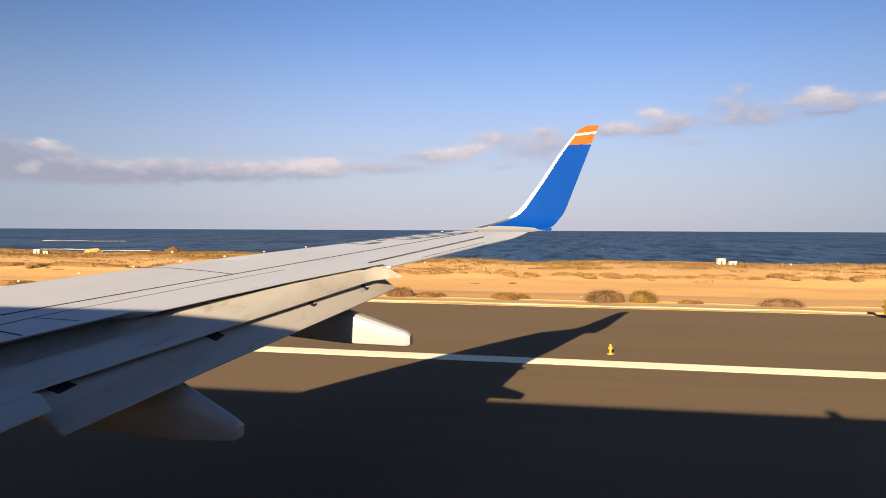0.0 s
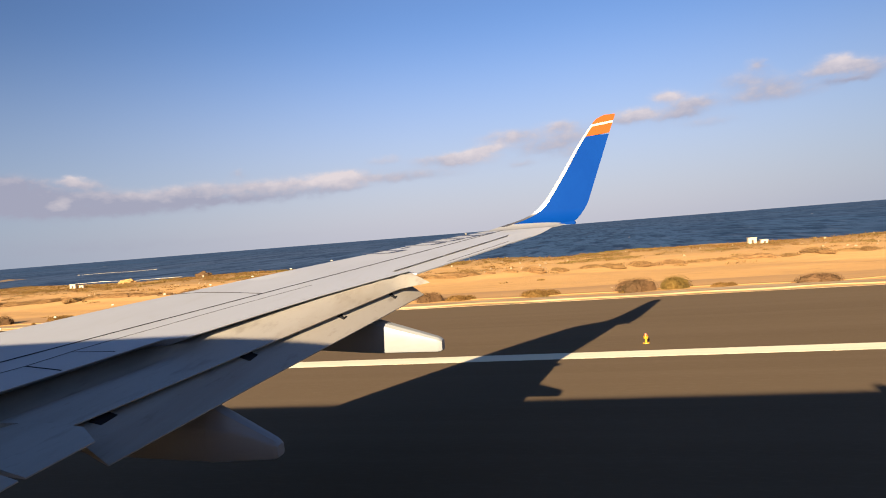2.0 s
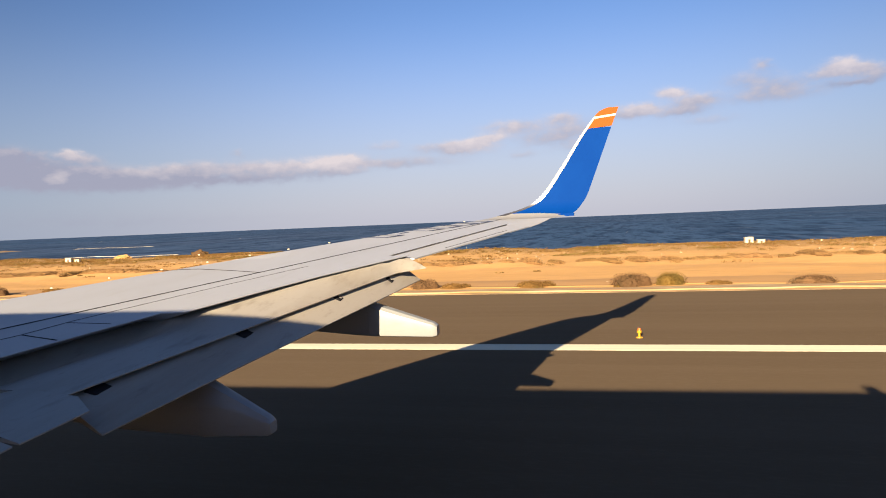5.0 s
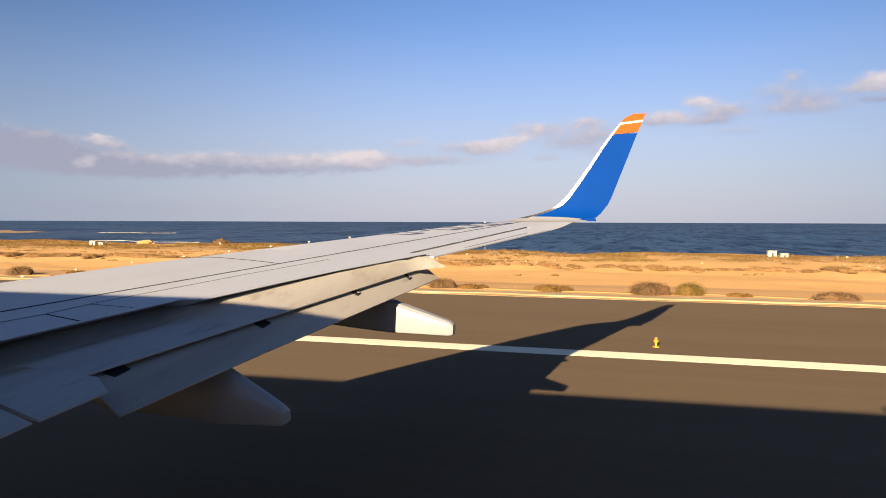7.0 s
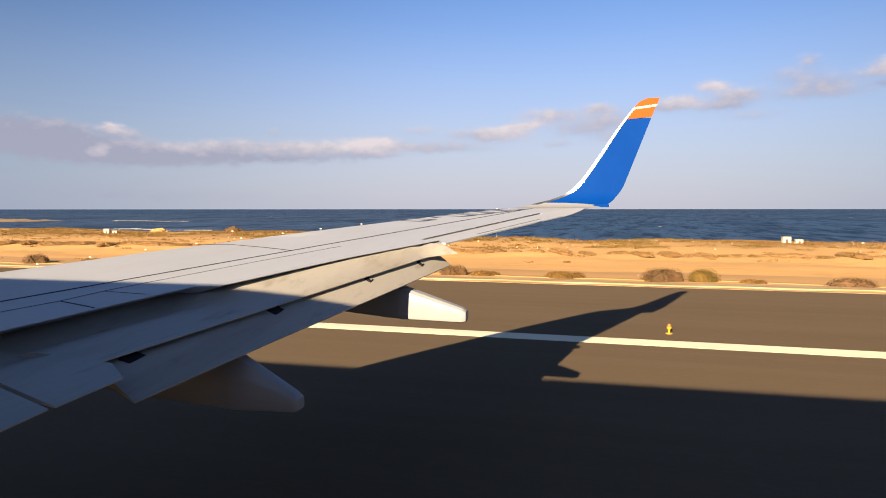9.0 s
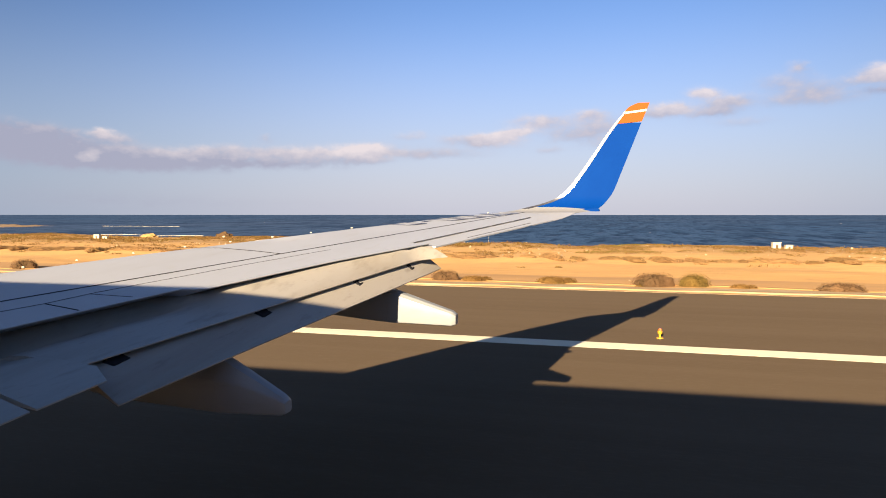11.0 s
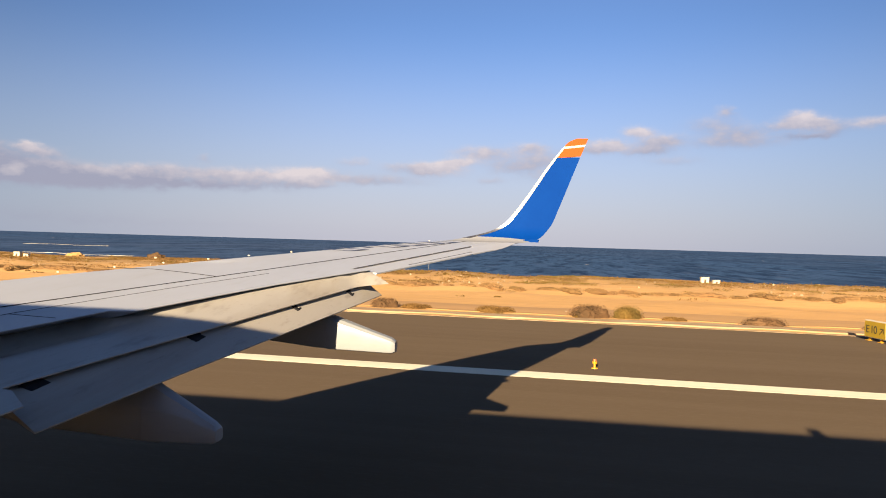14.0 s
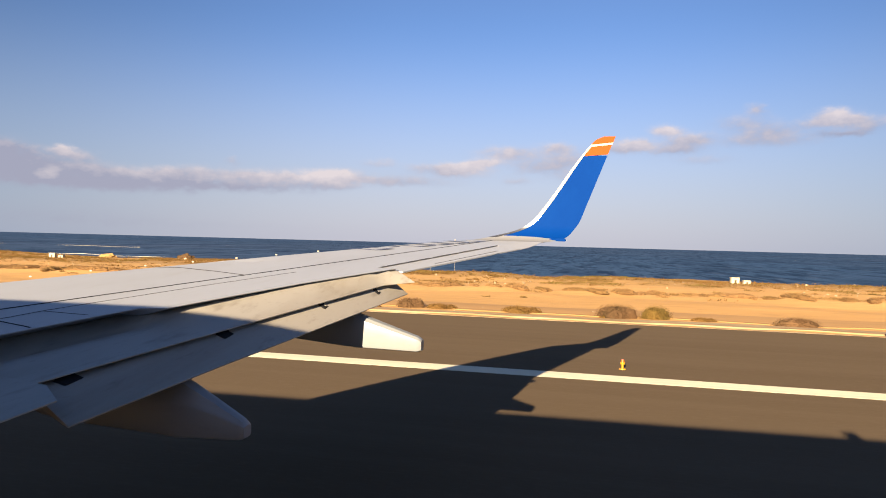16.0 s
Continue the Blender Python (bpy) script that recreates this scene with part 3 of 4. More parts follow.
def bracket(y):
    """A hinge fitting in the slot, lying on the front of the aft flap."""
    def drop(x):
        top = 0.22 - 0.05 * (y - 3.86) / 5.97
        return top + (0.41 - top) * (x - slot(y) + 0.15) / (aft_edge(y) - slot(y) + 0.15)

    def block(name, x0, x1, y0, y1, proud, mat, label=""):
        z = top_z(y)
        rings = []
        for yy, r in ((y0, 0.012), (y0 + 0.02, 0), (y1 - 0.02, 0), (y1, 0.012)):
            lean = 0.09 * (yy - y)
            rings.append([(x0, yy, z + lean - 0.36), (x0, yy, z + lean - drop(x0) + proud - r), (x1 - r, yy, z + lean - drop(x1) + proud - r), (x1 - r, yy, z + lean - 0.36)])
        return part(name, loft(rings), mat, wing, label, smooth=False)
    block("hinge_bracket", slot(y) - 0.06, slot(y) + (0.03 if y > 7 else 0.045), y, y + 0.22, 0.014, GAP_DARK, "dark hinge bracket")
    if y > 7:
        block("hinge_lug", slot(y) - 0.02, slot(y) + 0.012, y + 0.07, y + 0.16, 0.018, FLAP_GREY)


for y in (4.26, 5.98, 7.76, 9.12):
    bracket(y)


def stud(x, y):
    bm = bmesh.new()
    bmesh.ops.create_uvsphere(bm, u_segments=10, v_segments=6, radius=0.017, matrix=Matrix.Translation((x, y, skin_z(x, y) - 0.0)) @ Matrix.Diagonal((1.3, 1, 0.8, 1)))
    part("wing_stud", bm, WHITE_PAINT, wing, "small white stud")


for y in (5.65, 6.25, 6.83, 7.41, 8.09, 8.78, 9.45, 10.13, 10.81, 11.6):
    stud(lead(y) + 0.13, y)
stud(-2.9, 15.05)

# dark blue markings on the upper side of the wing
for y in (12.50, 13.50, 13.98, 14.44, 14.88):
    x = lead(y) + 0.37
    for dy in (-0.17, 0.17):
        strip("wing_marking", line((x - 0.30 + dy * 0.6, y + dy), (x + 0.28 + dy * 0.6, y + dy), 6), 0.13, MARK_BLUE, lift=0.004)
    strip("wing_marking", line((x + 0.26 - 0.1, y - 0.16), (x + 0.26 + 0.1, y + 0.16), 4), 0.16, MARK_BLUE, lift=0.005)
strip("wing_marking", line((lead(13.0) + 0.30, 12.88), (lead(13.0) + 0.42, 13.10)), 0.10, MARK_BLUE, lift=0.004)

# winglet: plan along the curve, s metres from the wing's end
BEND, TURN0, TURN1 = 0.5, radians(5.14), radians(82)
ARC = BEND * (TURN1 - TURN0)
LEAD_S = [(0, -2.68), (0.2, -2.3), (0.33, -2.0), (0.42, -1.74), (0.52, -1.50), (0.64, -1.29), (0.78, -1.135), (0.95, -1.0), (1.47, -0.64), (2.12, -0.22), (2.6, 0.14), (2.73, 0.26), (2.79, 0.38), (2.82, 0.46)]
TAIL_S = [(0, -0.895), (0.28, -0.40), (0.53, -0.20), (0.73, -0.07), (1.09, 0.07), (1.68, 0.29), (2.38, 0.55), (2.82, 0.72)]


def curve_at(s):
    """Where the winglet's curve runs: y, z and the way up from its inner face."""
    a = TURN0 + min(s, ARC) / BEND
    y = 15.3 + BEND * (math.sin(a) - math.sin(TURN0))
    z = 4.042 + BEND * (math.cos(TURN0) - math.cos(a))
    if s > ARC:
        y, z = y + (s - ARC) * math.cos(TURN1), z + (s - ARC) * math.sin(TURN1)
    return y, z, (-math.sin(a), math.cos(a))


def blade(name, s0, s1, u0, u1, mat, parent, label="", tilt=0.0, steps=10, grow=0.0, dip=(0.0, 0.0)):
    """A piece of the winglet between two places along it and two chord fractions."""
    rings = []
    us = [u0 + (u1 - u0) * k / 8 for k in range(9)]
    for i in range(steps + 1):
        up, down = [], []
        for u in us:
            lo, hi = s0 - dip[0] * u ** 3, s1 - dip[1] * u ** 3
            s = lo + (hi - lo) * i / steps
            s += tilt * (u - 0.5) * (1 if s > 2 else 0)
            x0, x1 = smooth(LEAD_S, s), smooth(TAIL_S, s)
            y, z, (ny, nz) = curve_at(s)
            h = (x1 - x0) * 0.085 * (2.9 * math.sqrt(u) * (1 - u) ** 0.9) * 0.55 + 0.006 + grow
            x = x0 + (x1 - x0) * u
            up.append((x, y + ny * grow, z + nz * grow))
            down.append((x, y - ny * h, z - nz * h))
        rings.append(up + down[::-1])
    return part(name, loft(rings), mat, parent, label)


winglet = blade("winglet", 0.33, 2.35, 0.0, 1.0, BLUE, airliner, "blue painted upswept winglet", steps=60, dip=(0.13, 0.0))
blade("winglet_root", 0.0, 0.33, 0.0, 1.0, ROOT_GREY, winglet, "light grey winglet root", steps=8, dip=(0.0, 0.13))
blade("leading_edge", 0.88, 2.62, 0.0, 0.10, WHITE_PAINT, winglet, "white leading edge", steps=60, grow=0.008)
blade("leading_edge_root", 0.25, 0.88, 0.0, 0.10, EDGE_METAL, winglet, "bare metal leading edge", steps=40, grow=0.008)
blade("orange_band", 2.355, 2.60, 0.0, 1.0, ORANGE, winglet, "orange band", tilt=0.05, steps=3)
blade("white_stripe", 2.588, 2.642, 0.0, 1.0, WHITE_PAINT, winglet, "white stripe", tilt=0.055, steps=2, grow=0.003)
blade("orange_tip", 2.62, 2.82, 0.0, 1.0, ORANGE, winglet, "orange tip", tilt=0.0, steps=14)
housing = []
for x, w, z0, z1 in ((-0.74, 0.01, 4.110, 4.116), (-0.64, 0.04, 4.085, 4.125), (-0.55, 0.06, 4.068, 4.135), (-0.38, 0.065, 4.066, 4.135), (-0.365, 0.05, 4.08, 4.12)):
    housing.append([(x, 15.51 - w, z0), (x, 15.51 - w, z1), (x, 15.51 + w, z1), (x, 15.51 + w, z0)])
part("tail_light_housing", loft(housing), BLUE, winglet, "small dark blue light housing", smooth=False)
bm = bmesh.new()
box(bm, -0.368, -0.356, 15.485, 15.535, 4.090, 4.112, 0.004)
part("tail_light", bm, WHITE_PAINT, winglet, "white position light")


def pod(y, front, join, tip, bottom, top, half, bend, tail_label):
    """A flap track fairing: a fixed front and a hinged tapering tail, with flat sides and bevelled shoulders.
    bottom: heights at the middle of the front, the join and the tip; top: at the join and the tip; bend: how high the sides reach, at both."""
    def ring(x, z0, z1, w, b):
        r = min(0.035, 0.25 * (z1 - z0), 0.4 * w)
        zb, wt = z0 + (z1 - z0) * b, w * 0.42
        right = [(w - r, z0), (w - 0.3 * r, z0 + 0.3 * r), (w, z0 + r), (w * 0.985, zb - r * 0.6), (w * 0.95, zb), (w * 0.86, zb + 0.2 * (z1 - zb)),
                 (wt + 0.25 * (w - wt), zb + 0.86 * (z1 - zb)), (wt, z1 - 0.03 * (z1 - z0)), (wt * 0.4, z1)]
        return [(x, y + a, z) for a, z in right] + [(x, y - a, z) for a, z in reversed(right)]
    m = (front + join) / 2
    nose = part("fairing_front", loft([
        ring(front, top[0] - 0.2, top[0] - 0.14, 0.04, 0.6), ring(front + 0.25, bottom[0] + 0.14, top[0] - 0.09, half * 0.6, 0.6),
        ring(front + 0.7, bottom[0] + 0.04, top[0] - 0.05, half * 0.92, bend[0]), ring(m, bottom[0], top[0] - 0.03, half * 0.97, bend[0]),
        ring(join - 0.15, bottom[1] + 0.012, top[0] - 0.014, half * 0.97, bend[0]), ring(join - 0.001, bottom[1] + 0.005, top[0] - 0.007, half * 0.983, bend[0])]),
        FAIRING_PAINT, wing, "grey flap track fairing front")
    rows = [ring(join, bottom[1] + 0.006, top[0] - 0.008, half * 0.98, bend[0]), ring(join + 0.006, bottom[1] + 0.004, top[0] - 0.006, half * 0.985, bend[0])]
    for u in (0.04, 0.3, 0.6, 0.93, 0.975, 1.0):
        x = join + (tip - join) * u
        shut = max(0, (u - 0.93) / 0.07) ** 2
        rows.append(ring(x, bottom[1] + (bottom[2] - bottom[1]) * u + 0.02 * shut, top[0] + (top[1] - top[0]) * u - 0.025 * shut,
                         half * (1 - 0.42 * u) * (1 - 0.2 * shut), bend[0] + (bend[1] - bend[0]) * u))
    part("fairing_tail", loft(rows), FAIRING_PAINT, wing, tail_label)
    return nose


pod(8.58, -5.3, -2.985, -2.03, (2.60, 2.500, 2.475), (2.965, 2.66), 0.165, (0.90, 0.84), "cream-white flap track fairing tail, drooped")
pod(5.21, -5.5, -3.44, -2.765, (2.22, 2.172, 2.185), (2.72, 2.335), 0.14, (0.60, 0.84), "light grey flap track fairing tail, drooped")

# the other wing, plain, on the sunlit side; unseen, added to shade the ground
FUS_Y, FUS_Z, FUS_R = -1.82, 3.95, 1.91


def nose_down(x):
    """The body leans slightly forwards on its wheels."""
    return 0.0117 * x


far = []
for y in (0, 2, 4, 6.1, 8, 9.7, 11.5, 13.5, 15.0, 15.3):
    far.append([(x, 2 * FUS_Y - yy, z) for x, yy, z in wing_ring(y, aft_edge(y) if y < 9.8 else tail_edge(y))])
part("wing", loft(far), WING_GREY, airliner, "unseen light grey painted wing in full sun")

# fuselage: a shell with the window opening that the view goes through


def fuselage():
    xs = [(-24, 0.05, -0.55), (-23.4, 0.55, -0.45), (-22.3, 1.05, -0.3), (-20.5, 1.6, -0.1), (-18.5, 1.87, 0), (-16, 1.91, 0), (-8, 1.91, 0), (-2, 1.91, 0),
          (-0.30, 1.91, 0), (0.46, 1.91, 0), (2, 1.91, 0), (5, 1.91, 0), (8, 1.72, 0.15), (11, 1.25, 0.55), (14, 0.65, 1.05), (15.5, 0.2, 1.4)]
    lo, hi = math.asin((3.76 - FUS_Z) / FUS_R), math.asin((4.28 - FUS_Z) / FUS_R)
    angles = [lo, hi] + [hi + (2 * math.pi + lo - hi) * k / 40 for k in range(1, 40)]
    bm = bmesh.new()
    skins = []
    for inset in (0.0, 0.03):
        skins.append([[bm.verts.new((x, FUS_Y + max(0.02, r - inset) * math.cos(a), FUS_Z + nose_down(x) + dz + max(0.02, r - inset) * math.sin(a) * (1.1 if math.sin(a) < -0.3 else 1))) for a in angles] for x, r, dz in xs])
    for rings in skins:
        for i, (p, q) in enumerate(zip(rings, rings[1:])):
            for k in range(len(angles)):
                if i == 8 and k == 0:
                    continue
                j = (k + 1) % len(angles)
                bm.faces.new((p[k], p[j], q[j], q[k]))
        bm.faces.new(rings[0])
        bm.faces.new(rings[-1])
    o, n = skins
    rim = [(8, 0), (8, 1), (9, 1), (9, 0)]
    for (a, k), (b, j) in zip(rim, rim[1:] + rim[:1]):
        bm.faces.new((o[a][k], o[b][j], n[b][j], n[a][k]))
    part("fuselage", bm, HULL, airliner, "white painted fuselage with a cabin window opening")


fuselage()
# unseen belly fairing, added to block bounce from the sunlit far ground
keel = []
for x, w, z in ((-13.5, 0.9, 1.75), (-12.5, 1.45, 1.45), (-10.5, 1.75, 1.25), (-3.0, 1.75, 1.25), (-1.0, 1.5, 1.4), (0.6, 1.0, 1.75)):
    keel.append([(x, FUS_Y + w * math.copysign(abs(math.cos(a)) ** 0.5, math.cos(a)), 2.25 + (2.25 - z) * math.copysign(abs(math.sin(a)) ** 0.6, math.sin(a))) for a in [2 * math.pi * (k + 0.5) / 24 for k in range(24)]])
part("unseen_belly_fairing", loft(keel), WING_GREY, airliner, "unseen grey belly fairing, blocks bounce light under the fuselage")


def fin_ring(z, x0, x1, t):
    pts = []
    for k in range(16):
        a = 2 * math.pi * k / 16
        u = 0.5 - 0.5 * math.cos(a)
        pts.append((x0 + (x1 - x0) * u, FUS_Y + math.copysign(t * math.sqrt(u) * (1 - u) * 2.6 if 0 < u < 1 else 0, math.sin(a)), z))
    return pts


part("tail_fin", loft([fin_ring(5.45, 5.2, 14.3, 0.3), fin_ring(6.1, 6.8, 14.5, 0.3), fin_ring(6.85, 9.2, 14.6, 0.3), fin_ring(12.2, 13.4, 16.0, 0.12)]), HULL, airliner, "white tail fin")
bm = bmesh.new()
box(bm, 3.83, 4.13, FUS_Y - 0.02, FUS_Y + 0.02, 5.75, 6.2, 0.015)
part("antenna", bm, HULL, airliner, "small white blade antenna")


def gear(x, y, top, radius, width, gauge):

    """A landing gear leg with two wheels on the runway."""
    bm = bmesh.new()
    hub = apron(y) + radius
    cone(bm, 0.11, 0.11, hub, top, x, y)
    bmesh.ops.create_cone(bm, cap_ends=True, segments=12, radius1=0.06, radius2=0.06, depth=2 * gauge, matrix=pose(x, y, hub, 90))
    leg = part("landing_gear", bm, METAL, airliner, "steel landing gear leg")
    for s in (-1, 1):
        rings = []
        for k in range(33):
            a = 2 * math.pi * k / 32
            prof = [(radius * 0.55, -0.5), (radius * 0.9, -0.5), (radius, -0.25), (radius, 0.25), (radius * 0.9, 0.5), (radius * 0.55, 0.5)]
            rings.append([(x + r * math.cos(a), y + s * gauge + w * width, hub + r * math.sin(a)) for r, w in prof])
        part("tyre", loft(rings, caps=False), GAP_DARK, leg, "black rubber tyre")
        bm = bmesh.new()
        bmesh.ops.create_cone(bm, cap_ends=True, segments=24, radius1=radius * 0.56, radius2=radius * 0.56, depth=width * 0.8, matrix=pose(x, y + s * gauge, hub, 90))
        part("rim", bm, METAL, leg, "bare metal rim")


gear(-5.6, FUS_Y + 2.86, 2.6, 0.56, 0.42, 0.43)
gear(-5.6, FUS_Y - 2.86, 2.6, 0.56, 0.42, 0.43)
gear(-20.5, FUS_Y, 2.9, 0.34, 0.2, 0.2)


# ---- things beside the runway ----
def leaves(bm, rnd, count, rx, ry, h, size, lumps=5):
    """Many small leaf blades in an uneven, gappy dome."""
    mounds = [(rnd.uniform(-0.55, 0.55) * rx, rnd.uniform(-0.5, 0.5) * ry, rnd.uniform(0.45, 0.75)) for _ in range(lumps)]
    for mx, my, f in mounds:
        top = h * (0.35 + 0.65 * f / 0.75)
        ball = bmesh.ops.create_icosphere(bm, subdivisions=3, radius=1)["verts"]
        for v in ball:
            k = 0.78 * (1 + 0.3 * noise.fractal(v.co * 2.5 + Vector((mx * 9, my * 9, f)), 1.0, 2.0, 3))
            v.co = Vector((mx + v.co.x * rx * f * k, my + v.co.y * ry * f * k, max(-0.04, v.co.z * top * k)))
    for _ in range(count):
        mx, my, f = rnd.choice(mounds)
        a, b = rnd.uniform(0, 2 * math.pi), rnd.uniform(0.0, 1.0)
        r = rnd.uniform(0.55, 1.05)
        x = mx + rx * f * r * math.cos(a) * math.sqrt(1 - b * b)
        y = my + ry * f * r * math.sin(a) * math.sqrt(1 - b * b)
        z = max(0.02, h * (0.35 + 0.65 * f / 0.75) * r * b)
        d = Vector((rnd.gauss(0, 1), rnd.gauss(0, 1), rnd.gauss(0.5, 0.8))).normalized()
        e = d.orthogonal().normalized() * size * rnd.uniform(0.25, 0.5)
        k = size * rnd.uniform(0.6, 1.3)
        p = Vector((x, y, z))
        bm.faces.new([bm.verts.new(v) for v in (p - e * 0.4, p + d * k * 0.5 - e, p + d * k, p + d * k * 0.5 + e)])


def shrub(seed, mat, rx, ry, h, count, size, label, category="shrub", lumps=5):
    rnd = random.Random(seed)
    ob = new("shrub")
    tagged(ob, label, category)
    bm = bmesh.new()
    for _ in range(7):
        a, r = rnd.uniform(0, 6.28), rnd.uniform(0.3, 0.7)
        tip = Vector((rx * r * math.cos(a), ry * r * math.sin(a), h * rnd.uniform(0.4, 0.7)))
        m = tip.to_track_quat("Z", "Y").to_matrix().to_4x4()
        bmesh.ops.create_cone(bm, segments=5, radius1=0.025, radius2=0.008, depth=tip.length, matrix=Matrix.Translation(tip / 2 - Vector((0, 0, 0.03))) @ m)
    part("twigs", bm, BARK, ob, smooth=False)
    bm = bmesh.new()
    leaves(bm, rnd, count, rx, ry, h, size, lumps)
    part("foliage", bm, mat, ob, smooth=False)
    return ob


rnd = random.Random(11)
# single shrubs near the edge of the asphalt
spots = [
    (shrub(1, SCRUB_GREEN, 1.35, 0.9, 0.95, 13000, 0.04, "olive-green rounded shrub on sand"), (4.6, 41.8)),
    (shrub(2, SCRUB_DRY, 1.25, 0.8, 0.5, 10000, 0.04, "brown dry shrub on sand beside the strip"), (-3.8, 41.7)),
    (shrub(3, SCRUB_DARK, 1.25, 0.8, 0.85, 10000, 0.045, "dark brown shrub on sand beside the runway"), (2.1, 41.5)),
    (shrub(4, SCRUB_DARK, 1.5, 0.9, 0.55, 12000, 0.04, "wide dark low shrub on sand beside the runway", lumps=8), (11.8, 41.4)),
]
for ob, (x, y) in spots:
    ob.matrix_basis = pose(x, y, land(x, y) - 0.03)
for src, x, y, turn, k in ((1, 7.1, 41.6, 130, 0.6), (0, -33.5, 43.6, 80, 0.9), (2, -46.0, 41.8, 10, 0.9), (1, -41.2, 42.7, 200, 1.0), (2, -11.1, 41.9, 150, 0.8), (1, -9.0, 41.8, 15, 0.8), (1, 18.7, 41.8, 70, 0.9), (0, 23.0, 42.4, 20, 0.9)):
    copy_thing(spots[src][0], pose(x, y, land(x, y) - 0.03, 0, 0, turn % 24 - 12) @ Matrix.Scale(k, 4))

# the row of dry shrubs on the sand ridge
rows = [shrub(20 + i, SCRUB_RIDGE, 1.9, 0.9, 0.46, 6500, 0.04, "low grey-brown dry shrub in a row on sand", lumps=6) for i in range(3)]
x, k = -112.0, 0
while x < 48:
    y = 61.4 + rnd.uniform(-0.6, 0.6)
    s = rnd.uniform(0.6, 1.2)
    m = pose(x, y, land(x, y) - 0.04, 0, 0, rnd.uniform(0, 360)) @ Matrix.Scale(s, 4)
    if k < 3:
        ob = rows[k]
        ob.matrix_basis, ob["group"] = m, "shrubs on the ridge"
    else:
        copy_thing(rows[k % 3], m)
    k += 1
    x += rnd.uniform(1.3, 2.7)


def scrub_field():
    """Scattered low scrub between the ridge and the shore."""
    r = random.Random(5)
    for name, mat, total, label in (("dry_scrub", SCRUB_DRY, 2600, "dry brown coastal scrub"), ("green_scrub", SCRUB_GREEN, 500, "olive-green low coastal scrub")):
        bm = bmesh.new()
        done = 0
        while done < total:
            x = r.uniform(-168, 84)
            y = r.uniform(40.6, 114)
            c = coast(x)
            if y > c + 1.5:
                continue
            zone = 0.5 if y < 41.4 else 0.06 if y < 46 else 0.012 if y < 58 else 0.10 if y < 64.5 else 0.08 if y < 70 else 0.3 if y < 77 else 1.0
            patch = noise.noise((x * 0.06, y * 0.12, 2 if mat is SCRUB_DRY else 8)) + 0.42 * (y > c - 10)
            if r.random() > zone * (1.0 if patch > 0.08 else 0.18):
                continue
            w, h = r.uniform(0.3, 1.3), r.uniform(0.08, 0.36)
            if y < 58:
                w, h = w * 0.4, h * 0.5
            z = land(x, y) - 0.03
            for _ in range(30 if y < 75.5 else 22):
                a, q = r.uniform(0, 6.28), math.sqrt(r.random()) * w
                p = Vector((x + q * math.cos(a), y + 0.7 * q * math.sin(a), z + h * r.random() * (1 - 0.7 * q / w)))
                d = Vector((r.gauss(0, 1), r.gauss(0, 1), r.gauss(0.6, 0.6))).normalized()
                e = d.orthogonal().normalized() * r.uniform(0.03, 0.07)
                g = r.uniform(0.08, 0.2)
                bm.faces.new([bm.verts.new(v) for v in (p - e * 0.4, p + d * g * 0.5 - e, p + d * g, p + d * g * 0.5 + e)])
            done += 1
        tagged(link_mesh(name, bm, mat), label, "scrub", kind="stuff")
    bm = bmesh.new()
    for _ in range(95):
        x = r.uniform(-168, 84)
        y = coast(x) - abs(r.gauss(2, 7))
        if y < 69:
            continue
        w, d, h = r.uniform(1.2, 5.0), r.uniform(0.8, 2.2), r.uniform(0.15, 0.5)
        for _ in range(int(420 * w * d / 4)):
            a, q = r.uniform(0, 6.28), math.sqrt(r.random())
            px, py = x + w * q * math.cos(a), y + d * q * math.sin(a)
            lump = 0.55 + 0.6 * noise.noise((px * 0.9, py * 0.9, 1))
            p = Vector((px, py, land(px, py) - 0.02 + h * lump * math.sqrt(max(0, 1 - q * q)) * r.uniform(0.5, 1)))
            k = Vector((r.gauss(0, 1), r.gauss(0, 1), r.gauss(0.6, 0.6))).normalized()
            e = k.orthogonal().normalized() * r.uniform(0.03, 0.06)
            g = r.uniform(0.08, 0.15)
            bm.faces.new([bm.verts.new(v) for v in (p - e * 0.4, p + k * g * 0.5 - e, p + k * g, p + k * g * 0.5 + e)])
    tagged(link_mesh("scrub_mats", bm, SCRUB_MAT), "olive and brown low bush mats along the shore", "scrub", kind="stuff")
    bm = bmesh.new()
    for _ in range(760):
        x, y = r.uniform(-146, 78), r.choice((r.uniform(40.5, 44), r.uniform(58, 98), r.uniform(66, 90), r.uniform(68, 84)))
        if y > coast(x):
            continue
        s = 0.03 + 0.13 * r.random() ** 2.2
        s *= 0.4 if y < 48 else 0.6 if y < 66 else 1
        m = pose(x, y, land(x, y) + s * 0.2, r.uniform(0, 360), r.uniform(0, 360), r.uniform(0, 360)) @ Matrix.Diagonal((s * 1.5, s, s * 0.7, 1))
        bmesh.ops.create_icosphere(bm, subdivisions=1, radius=1, matrix=m)
    tagged(link_mesh("stones", bm, STONE), "scattered pale stones on the sand", "stones", kind="stuff")


scrub_field()


